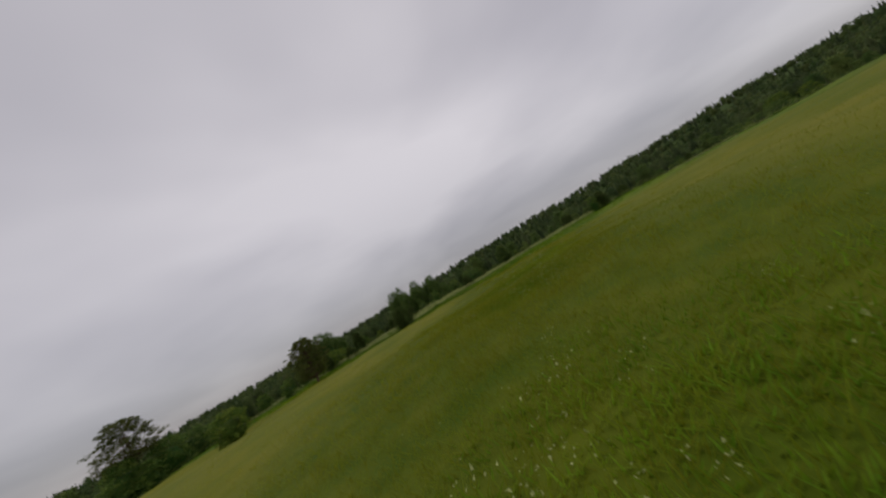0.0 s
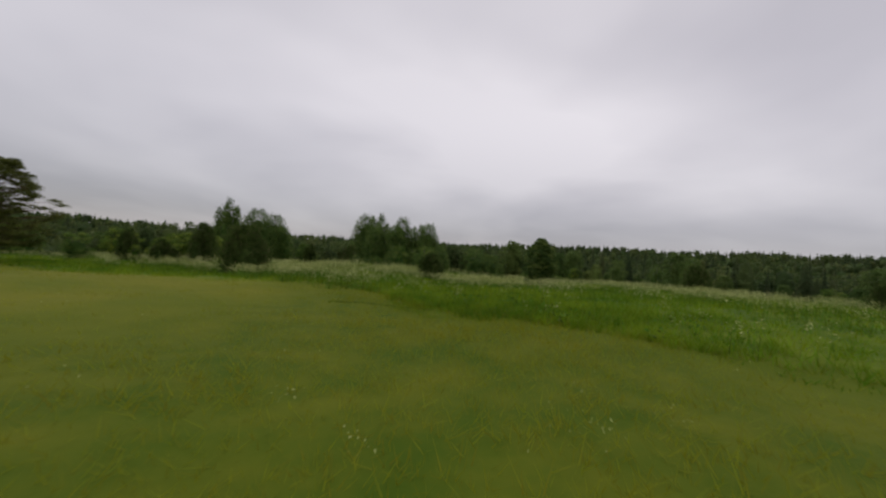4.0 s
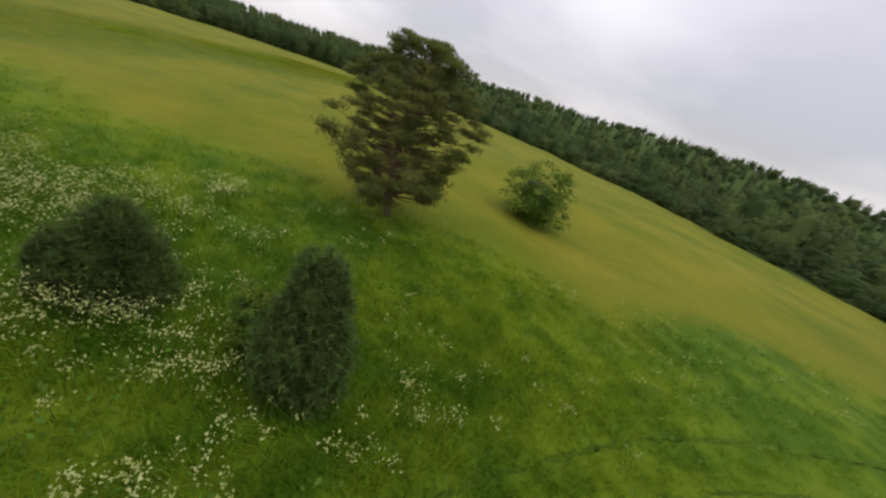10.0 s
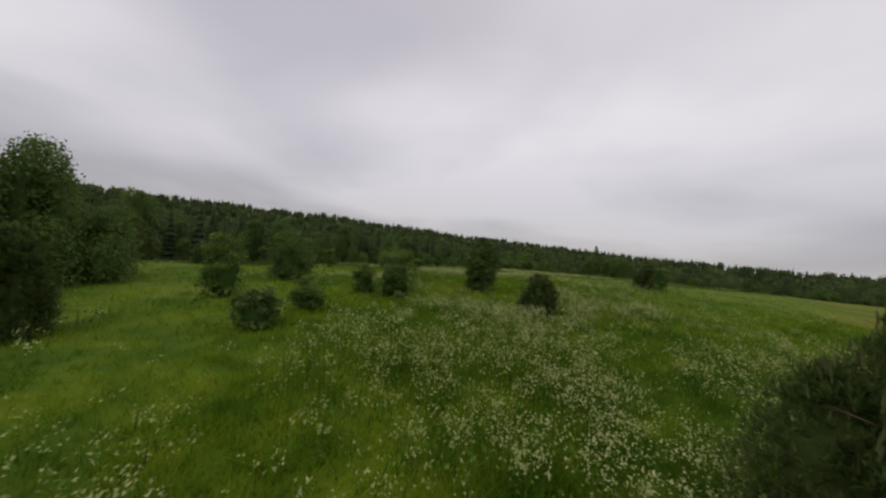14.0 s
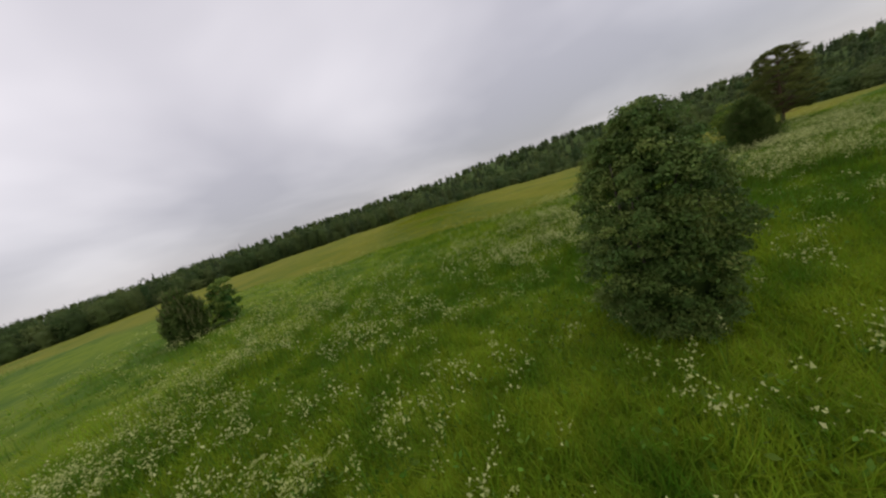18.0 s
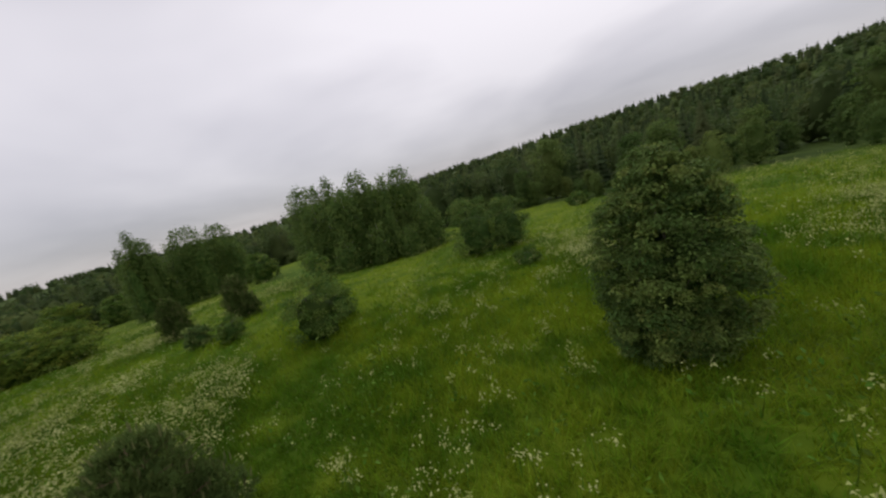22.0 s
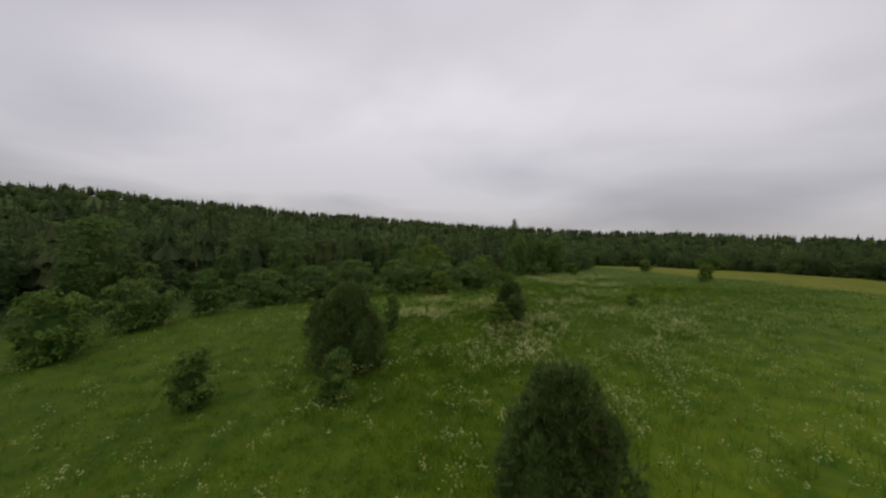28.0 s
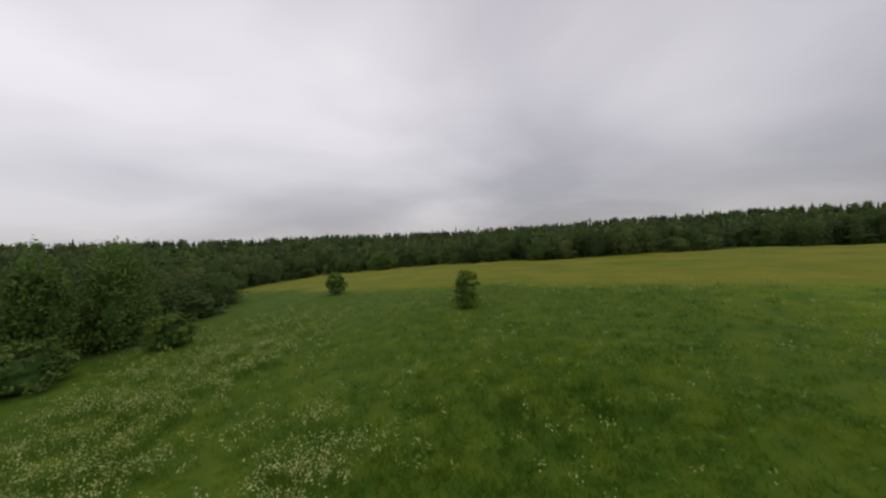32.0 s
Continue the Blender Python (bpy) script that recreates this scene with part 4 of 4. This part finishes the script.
# ---- wheel track ----
def ribbon(p, off, wide, parent):
    """A rut pressed into the turf beside the line p."""
    d = np.gradient(p, axis=0)
    d /= np.linalg.norm(d, axis=1, keepdims=True)
    side = np.stack([-d[:, 1], d[:, 0]], 1)
    vs, n = [], 5
    taper = (np.sin(np.linspace(0.08, 3.06, len(p))) ** 0.6 * (0.75 + 0.25 * np.sin(np.arange(len(p)) * 1.7)))[:, None]
    for j in range(n):
        q = p + side * ((j / (n - 1) - 0.5) * wide * taper + off) + rng.normal(size=p.shape) * 0.10 * wide
        vs.append(np.stack([q[:, 0], q[:, 1], land(q[:, 0], q[:, 1]) + (-0.08, 0.03, 0.015, 0.03, -0.08)[j]], 1))
    v = np.stack(vs, 1).reshape(-1, 3)
    i = (np.arange(len(p) - 1)[:, None] * n + np.arange(n - 1)[None]).ravel()
    t = np.concatenate([np.stack([i, i + n, i + n + 1], 1), np.stack([i, i + n + 1, i + 1], 1)])
    part("rut", mesh_of("rut", v, t, MAT["earth"]), None, parent)


def winding(way, count):
    k = np.arange(len(way))
    f = np.linspace(0, len(way) - 1, count)
    p = np.stack([np.interp(f, k, way[:, 0]), np.interp(f, k, way[:, 1])], 1)
    for _ in range(20):
        p[1:-1] = (p[:-2] + p[2:] + 2 * p[1:-1]) / 4
    return p


def build_track():
    p = winding(np.array([(-4.4, 50.8), (-7.8, 44.6), (-9.9, 38.7), (-13.1, 33.9), (-16.0, 30.2), (-19.8, 27.9), (-25.0, 26.7), (-31.6, 26.2), (-38.9, 27.8), (-47.5, 30.5)], float), 160)
    tr = tagged(new("wheel_track"), "two flattened wheel ruts through the long grass", "track", kind="structure")
    for off in (-0.8, 0.8):
        ribbon(p, off, 0.4, tr)
    fu = tagged(new("furrow"), "narrow dark furrow at the edge of the hayfield", "track", kind="structure")
    ribbon(winding(np.array([(3.9, -6.6), (5.2, -7.1), (6.3, -7.6), (7.2, -8.1), (8.1, -8.5), (9.4, -9.3)], float), 60), 0.0, 0.19, fu)
    return p


TRACK = build_track()


# ---- grass, herbs and white umbels ----
def scatter(n, near=10.0, far=34.0):
    """Random spots along the open hill, thinner away from its middle line."""
    x, y = rng.uniform(-75, 125, n), rng.uniform(-95, 75, n)
    d = away(x, y, ROUTE)
    keep = (rng.uniform(size=n) < np.clip(1 - (d - near) / (far - near), 0.0, 1)) & inside(x, y, OPEN)
    return x[keep], y[keep]


def patchy(x, y, s=0.16, k=0.0):
    """Uneven growth: smooth random values from 0 to 1 that change over about 1 / s metres."""
    out = 0.0
    for step, share in ((s, 0.62), (s * 2.3, 0.38)):
        u, v = x * step + 17.3 * k + 900, y * step + 9.1 * k + 900
        i, j = np.floor(u), np.floor(v)
        f, g = u - i, v - j
        f, g = f * f * (3 - 2 * f), g * g * (3 - 2 * g)

        def at(di, dj):
            q = np.sin((i + di) * 127.1 + (j + dj) * 311.7 + k * 7.7) * 43758.5453
            return q - np.floor(q)
        out = out + share * ((at(0, 0) * (1 - f) + at(1, 0) * f) * (1 - g) + (at(0, 1) * (1 - f) + at(1, 1) * f) * g)
    return out


def blades(x, y, count, tall, wide, lean):
    n = len(x)
    c = np.stack([x, y, land(x, y) - 0.03], 1)
    c = np.repeat(c, count, 0) + rng.normal(size=(n * count, 3)) * [0.14, 0.14, 0]
    h = np.repeat(tall, count)[:, None] * rng.uniform(0.6, 1.2, (n * count, 1))
    a = rng.uniform(0, 6.28, (n * count, 1))
    side = np.concatenate([np.cos(a), np.sin(a), a * 0], 1) * wide
    tip = c + np.concatenate([rng.normal(size=(n * count, 2)) * lean * h, h], 1)
    v = np.stack([c - side, c + side, tip], 1).reshape(-1, 3)
    return v, np.arange(len(v)).reshape(-1, 3)


def build_grass():
    x, y = scatter(115000, 8, 32)
    a = np.array(ROUTE, float)
    k = rng.integers(0, len(a) - 1, 84000)
    u = rng.uniform(0, 1, (len(k), 1))
    p = a[k] + (a[k + 1] - a[k]) * u + rng.normal(size=(len(k), 2)) * 4.5
    x, y = np.append(x, p[:, 0]), np.append(y, p[:, 1])
    for px, py, r in LUSH:
        q = rng.normal(size=(1500, 2)) * r * 0.75 + [px, py]
        x, y = np.append(x, q[:, 0]), np.append(y, q[:, 1])
    f = field_side(x, y) + 2.0 * np.sin(x * 0.33) * np.cos(y * 0.29)
    f = np.where((greener(x, y) > 0.25) & (f > 0), np.where(rng.uniform(size=len(x)) < 0.6 * greener(x, y), -2.0, f), f)
    ruts = np.abs(away(x, y, [tuple(p) for p in TRACK[::6]]) - 0.8) < 0.35
    far = smooth(52, 72, x) > rng.uniform(0.02, 0.98, len(x))
    tall = (0.20 + 0.30 * patchy(x, y)) * np.where(field_side(x, y) > 0, 0.42, 1.0) * np.where(ruts, 0.6, 1.0)
    m = (f < 0) & ~far
    ob = new("meadow_grass", mesh_of("meadow_grass", *blades(x[m], y[m], 6, tall[m], 0.018, 0.55), MAT["grass"]))
    tagged(ob, "tall uneven green meadow grass", "grass", kind="stuff")
    m = (f < 0) & far
    ob = new("slope_grass", mesh_of("slope_grass", *blades(x[m], y[m], 6, tall[m], 0.019, 0.55), MAT["deep_grass"]))
    tagged(ob, "tall dark green grass of the damp slope", "grass", kind="stuff")
    m = f >= -1
    x, y = np.concatenate([x[m], x[m] + rng.normal(0, 0.3, m.sum())]), np.concatenate([y[m], y[m] + rng.normal(0, 0.3, m.sum())])
    m = np.ones(len(x), bool)
    ob = new("hayfield_grass", mesh_of("hayfield_grass", *blades(x[m], y[m], 3, 0.14 + 0.14 * patchy(x[m], y[m], 0.1), 0.006, 0.8), MAT["hay"]))
    tagged(ob, "fine yellowing hay grass", "grass", kind="stuff")
    x, y = scatter(45000, 5, 24)
    m = (field_side(x, y) > 0) & (patchy(x, y, 0.5, 3.0) > rng.uniform(0.25, 0.75, len(x)))
    x, y = x[m], y[m]
    heads = np.stack([x, y, land(x, y) + rng.uniform(0.16, 0.34, len(x))], 1)
    ob = new("hay_flower_heads", mesh_of("hay_flower_heads", *leaves(heads, 0.026, None, 1.2, 0.6), MAT["umbel"]))
    tagged(ob, "tiny pale flower heads in the hay grass", "flowers", kind="stuff")


# drifts of white flowers: x, y, reach, plants to the square metre
TRACK_DRIFTS = (  # round the wheel track and the young pines
    (-4.8, 17.8, 3.5, 5.0), (-3.2, 23.7, 3.5, 2.5), (-9.0, 18.0, 4.5, 5.0), (-8.6, 15.0, 3.5, 4.0), (-13.0, 21.7, 3.0, 3.5), (-15.5, 25.3, 3.0, 5.0),
    (-10.0, 44.0, 5.0, 3.0), (-5.6, 30.8, 4.0, 3.5), (-6.2, 46.8, 4.5, 3.0), (-21.0, 14.8, 2.5, 2.5), (-17.0, 14.0, 2.5, 2.0), (-22.0, 24.6, 1.6, 0.9),
    (-33.5, 37.0, 4.0, 2.5), (-25.1, 31.4, 2.5, 1.5),
)
HILL_DRIFTS = (  # on the hilltop round the willow
    (1.5, -1.0, 3.5, 5.0), (5.0, 0.0, 3.5, 5.0), (0.0, 2.5, 3.5, 4.0), (4.0, 13.7, 4.0, 7.0), (7.7, 14.8, 3.5, 7.0), (0.0, 16.0, 4.0, 7.0),
    (15.4, 7.1, 4.0, 3.5), (1.9, 40.5, 5.0, 4.0), (11.0, -1.0, 3.0, 2.0), (14.0, -5.8, 2.0, 2.0), (18.4, 2.4, 5.0, 3.5), (21.4, 0.1, 3.5, 3.0),
    (16.6, 8.2, 3.5, 3.5), (33.0, -4.0, 6.0, 2.0), (25.6, 3.0, 4.0, 1.6), (45.6, 11.7, 11.0, 2.4), (41.5, 7.0, 5.0, 3.0), (21.4, 22.2, 4.0, 2.0),
    (26.5, 19.0, 4.0, 2.5), (31.0, 16.0, 4.0, 2.5), (38.6, 12.7, 5.0, 2.5), (27.7, 22.2, 6.0, 1.6),
)
SLOPE_DRIFTS = (  # on the far slope
    (99.5, -46.0, 6.0, 6.0), (102.5, -55.0, 5.0, 6.0), (107.0, -66.0, 6.0, 4.0), (89.0, -11.0, 3.0, 4.0), (80.5, -10.5, 4.0, 5.0), (84.0, -23.6, 4.0, 3.0),
    (73.0, -21.0, 7.0, 3.5), (76.1, -13.9, 4.0, 3.5), (86.8, -12.5, 4.5, 4.0), (84.0, -8.3, 7.0, 2.5), (92.5, -42.5, 5.0, 4.0), (80.8, -30.2, 6.0, 2.5),
    (69.2, -8.4, 7.0, 2.0),
)


def flower_density(x, y):
    """Umbel plants to the square metre."""
    d = 0.22 + 0.0 * x
    for px, py, r, k in TRACK_DRIFTS + HILL_DRIFTS + SLOPE_DRIFTS:
        d = d + k * np.exp(-((x - px) ** 2 + (y - py) ** 2) / r ** 2)
    f = field_side(x, y)
    edge = 1.4 * np.exp(-((f + 5) / 4.0) ** 2) * smooth(-9, -3, x) * smooth(-5, 0, y + 0.5 * np.maximum(x - 14, 0))
    d = np.where(f < np.where((x < -4) & (x > -22), -4.5, -0.5), d + edge, 0.0)
    for px, py, r, k in ((-10.0, -39.0, 2.5, 0.35), (-20.6, -54.6, 2.5, 0.35), (2.7, -25.5, 5, 0.15)):
        d = d + k * np.exp(-((x - px) ** 2 + (y - py) ** 2) / r ** 2)
    d = d * (1 - 0.7 * np.exp(-((x + 1.1) ** 2 + (y - 23.3) ** 2) / 4.5 ** 2))
    d = d * (0.25 + 1.2 * smooth(0.35, 0.62, patchy(x, y, 0.19, 1.0))) * (0.12 + 1.7 * smooth(0.38, 0.62, patchy(x, y, 0.75, 5.0)))
    return d * np.where(away(x, y, [tuple(p) for p in TRACK[::6]]) < 1.6, 0.05, 1.0)


def build_umbels():
    x, y = scatter(700000, 14, 38)
    keep = rng.uniform(size=len(x)) < 2.7 * flower_density(x, y) / 20.5
    x, y = x[keep], y[keep]
    for px, py, r in LUSH:
        q = rng.normal(size=(9, 1, 2)) * r * 0.7 + rng.normal(size=(9, 4, 2)) * 0.25 + [px, py]
        x, y = np.append(x, q[:, :, 0].ravel()), np.append(y, q[:, :, 1].ravel())
    n, heads = len(x), 13
    z = land(x, y)
    mown = field_side(x, y) > -0.5
    low = np.where(mown, 0.5, 1.0)
    tall = rng.uniform(0.45, 0.95, n) * low
    v, t = blades(x[~mown], y[~mown], 3, tall[~mown] * 0.95, 0.016, 0.12)
    ob = new("umbel_stems", mesh_of("umbel_stems", v, t, MAT["herb"]))
    tagged(ob, "thin green stems of white meadow umbels", "flowers", kind="stuff")
    c = np.repeat(np.stack([x, y, z + tall], 1), heads, 0) + rng.normal(size=(n * heads, 3)) * [0.10, 0.10, 0.085]
    r = rng.uniform(0.014, 0.042, len(c)) * np.repeat(low, heads)
    turn = rng.uniform(0, 6.28, (len(c), 1)) + np.arange(3) * np.pi / 1.5
    pts = np.stack([np.cos(turn), np.sin(turn), np.zeros(turn.shape)], 2) * r[:, None, None] * rng.uniform(0.6, 1.3, (len(c), 3, 1))
    tilt = rng.normal(size=(len(c), 1, 2)) * 0.6
    pts[:, :, 2] = pts[:, :, 0] * tilt[:, :, 0] + pts[:, :, 1] * tilt[:, :, 1]
    v = (pts + c[:, None]).reshape(-1, 3)
    t = np.arange(len(v)).reshape(-1, 3)
    ob = new("white_umbels", mesh_of("white_umbels", v, t, MAT["umbel"]))
    tagged(ob, "creamy white flower umbels in drifts through the meadow", "flowers", kind="stuff")


def build_herbs():
    x, y = scatter(95000, 6, 22)
    keep = (field_side(x, y) < -1) & (rng.uniform(size=len(x)) < smooth(0.36, 0.72, patchy(x, y, 0.4, 4.0)))
    x, y = x[keep], y[keep]
    c = np.repeat(np.stack([x, y, land(x, y) + 0.22], 1), 6, 0) + rng.normal(size=(len(x) * 6, 3)) * [0.2, 0.2, 0.12]
    ob = new("broad_herbs", mesh_of("broad_herbs", *leaves(c, 0.10, None, 1.5, 0.5), MAT["herb"]))
    tagged(ob, "patches of broad dark herb leaves in the grass", "herbs", kind="stuff")


def parsley(parent, high):
    """One cow parsley: a forked stem, feathery leaves low down and flat umbels of tiny heads."""
    tips, wood = [], [limb((0, 0, -0.05), (0.02, 0.01, high * 0.7), 0.008, 0.005, 0.02, 4, 5)]
    for k in range(5):
        a, up_ = k * 1.26 + rng.uniform(0, 0.6), rng.uniform(0.45, 0.7)
        tip = np.array([math.cos(a) * rng.uniform(0.06, 0.18), math.sin(a) * rng.uniform(0.06, 0.18), high * rng.uniform(0.88, 1.05)])
        wood.append(limb((0.01, 0, high * up_), tip, 0.005, 0.003, 0.04, 3, 4))
        tips.append(tip)
    part("stem", mesh_of("stem", *join(*wood), MAT["herb"]), None, parent)
    c = rng.normal(size=(26, 3)) * [0.13, 0.13, 0.05] + [0, 0, high * 0.32]
    part("foliage", mesh_of("foliage", *leaves(c, 0.08, None, 1.8, 0.6), MAT["herb"]), None, parent, "feathery green leaves")
    for tip in tips:
        c = tip + rng.uniform(-1, 1, (12, 3)) * [0.055, 0.055, 0.012]
        turn = rng.uniform(0, 6.28, (12, 1)) + np.arange(5) * 1.2566
        rim = np.stack([np.cos(turn), np.sin(turn), -0.25 * np.ones(turn.shape)], 2) * rng.uniform(0.011, 0.019, (12, 1, 1))
        v = np.concatenate([c[:, None], c[:, None] + rim], 1).reshape(-1, 3)
        i = np.arange(12)[:, None] * 6
        t = np.concatenate([i + [[0, 1 + j, 1 + (j + 1) % 5]] for j in range(5)], 1).reshape(-1, 3)
        part("umbel", mesh_of("umbel", v, t, MAT["umbel"]), None, parent, "creamy white umbel")["kind"] = "stuff"


def build_parsley():
    a = np.array(ROUTE, float)
    k = rng.integers(2, len(a) - 1, 9000)
    p = a[k] + (a[k + 1] - a[k]) * rng.uniform(0, 1, (len(k), 1)) + rng.normal(size=(len(k), 2)) * 2.6
    p = p[(rng.uniform(size=len(p)) < flower_density(p[:, 0], p[:, 1]) / 9) & (field_side(p[:, 0], p[:, 1]) < -1)][:240]
    first = []
    for n, (x, y) in enumerate(p):
        if n < 5:
            t = thing("cow_parsley", x, y, "cow parsley with creamy white umbels in the tall grass", "flower", "cow parsley plants", sink=0.0)
            parsley(t, 0.62 + 0.09 * n)
            first.append(t)
        else:
            copy_thing(first[n % 5], pose(x, y, ground_z(x, y), 0, 0, rng.uniform(0, 360)))


build_grass()
build_umbels()
build_parsley()
build_herbs()


# ---- far things ----
def box(bm, x0, x1, y0, y1, z0, z1):
    vs = [bm.verts.new((x, y, z)) for z in (z0, z1) for x, y in ((x0, y0), (x1, y0), (x1, y1), (x0, y1))]
    for f in ((0, 3, 2, 1), (4, 5, 6, 7), (0, 1, 5, 4), (1, 2, 6, 5), (2, 3, 7, 6), (3, 0, 4, 7)):
        bm.faces.new([vs[i] for i in f])
    return vs


def prism(bm, profile, y0, y1):
    a = [bm.verts.new((x, y0, z)) for x, z in profile]
    b = [bm.verts.new((x, y1, z)) for x, z in profile]
    bm.faces.new(a)
    bm.faces.new(b[::-1])
    for i in range(len(a)):
        j = (i + 1) % len(a)
        bm.faces.new((a[j], a[i], b[i], b[j]))


def build_car():
    car = thing("parked_car", -65.2, 28.9, "white hatchback parked by the bushes at the field edge", "car", turn=125, sink=0.0)
    bm = bmesh.new()
    prism(bm, [(-2.1, 0.35), (2.0, 0.32), (2.1, 0.62), (1.95, 0.85), (0.95, 0.98), (-1.9, 1.02), (-2.1, 0.8)], -0.85, 0.85)
    bmesh.ops.bevel(bm, geom=bm.edges[:], offset=0.06, segments=2, affect="EDGES")
    part("body", bm, MAT["car"], car, "white painted body")
    bm = bmesh.new()
    prism(bm, [(-1.85, 1.0), (0.9, 0.96), (0.25, 1.44), (-1.4, 1.47)], -0.72, 0.72)
    bmesh.ops.bevel(bm, geom=bm.edges[:], offset=0.05, segments=2, affect="EDGES")
    part("windows", bm, MAT["glass"], car, "dark glass")
    bm = bmesh.new()
    box(bm, -1.38, 0.22, -0.70, 0.70, 1.43, 1.50)
    part("roof", bm, MAT["car"], car, "white roof")
    for wx in (-1.3, 1.3):
        for wy in (-0.8, 0.8):
            bm = bmesh.new()
            bmesh.ops.create_cone(bm, cap_ends=True, segments=18, radius1=0.31, radius2=0.31, depth=0.2, matrix=pose(wx, wy, 0.31, 90))
            wheel = part("wheel", bm, MAT["tyre"], car, "black tyre")
            bm = bmesh.new()
            bmesh.ops.create_cone(bm, cap_ends=True, segments=14, radius1=0.20, radius2=0.17, depth=0.03, matrix=pose(wx, wy + math.copysign(0.11, wy), 0.31, -math.copysign(90, wy)))
            part("rim", bm, MAT["roof"], wheel, "grey metal rim")
    for wy in (-0.6, 0.6):
        bm = bmesh.new()
        box(bm, 2.0, 2.09, wy - 0.18, wy + 0.18, 0.62, 0.76)
        part("headlight", bm, MAT["roof"], car, "clear headlight")
        bm = bmesh.new()
        box(bm, 0.75, 0.92, wy * 1.55 - 0.09, wy * 1.55 + 0.09, 0.98, 1.10)
        part("mirror", bm, MAT["car"], car, "white wing mirror")


def build_barn(x, y, long, wide, high, turn):
    barn = thing("long_barn", x, y, "long low farm building with a pale sheet roof beyond the trees", "building", "farm buildings", turn=turn, sink=0.3)
    bm = bmesh.new()
    box(bm, -long / 2, long / 2, -wide / 2, wide / 2, 0, high)
    part("wall", bm, MAT["plaster"], barn)
    bm = bmesh.new()
    prism(bm, [(-wide / 2 - 0.5, high - 0.1), (wide / 2 + 0.5, high - 0.1), (0, high + 2.2)], -long / 2 - 0.5, long / 2 + 0.5)
    bmesh.ops.rotate(bm, verts=bm.verts[:], cent=(0, 0, 0), matrix=Matrix.Rotation(radians(90), 3, "Z"))
    part("roof", bm, MAT["roof"], barn, "pale sheet metal roof")
    for k in range(6):
        bm = bmesh.new()
        wx = (k - 2.5) * long / 6.5
        box(bm, wx - 0.9, wx + 0.9, -wide / 2 - 0.03, -wide / 2 + 0.02, 1.0, 2.2)
        part("window", bm, MAT["glass"], barn, "dark window")


def build_pole(x, y, high):
    pole = thing("utility_pole", x, y, "grey wooden utility pole standing above the far trees", "pole")
    part("post", mesh_of("post", *tube([(0, 0, -0.5), (0, 0, high * 0.5), (0, 0, high)], [0.17, 0.14, 0.10], 8), MAT["pole"]), None, pole)
    bm = bmesh.new()
    box(bm, -0.9, 0.9, -0.06, 0.06, high - 0.7, high - 0.58)
    part("crossarm", bm, MAT["pole"], pole)
    for k in (-0.8, 0.0, 0.8):
        bm = bmesh.new()
        bmesh.ops.create_cone(bm, cap_ends=True, segments=8, radius1=0.06, radius2=0.04, depth=0.2, matrix=pose(k, 0, high - 0.47))
        part("insulator", bm, MAT["plaster"], pole)


build_car()
build_barn(-364, 250, 30, 10, 3.2, 60)
build_barn(-355, 263, 20, 9, 3.0, 50)
build_pole(-102, 180, 16)
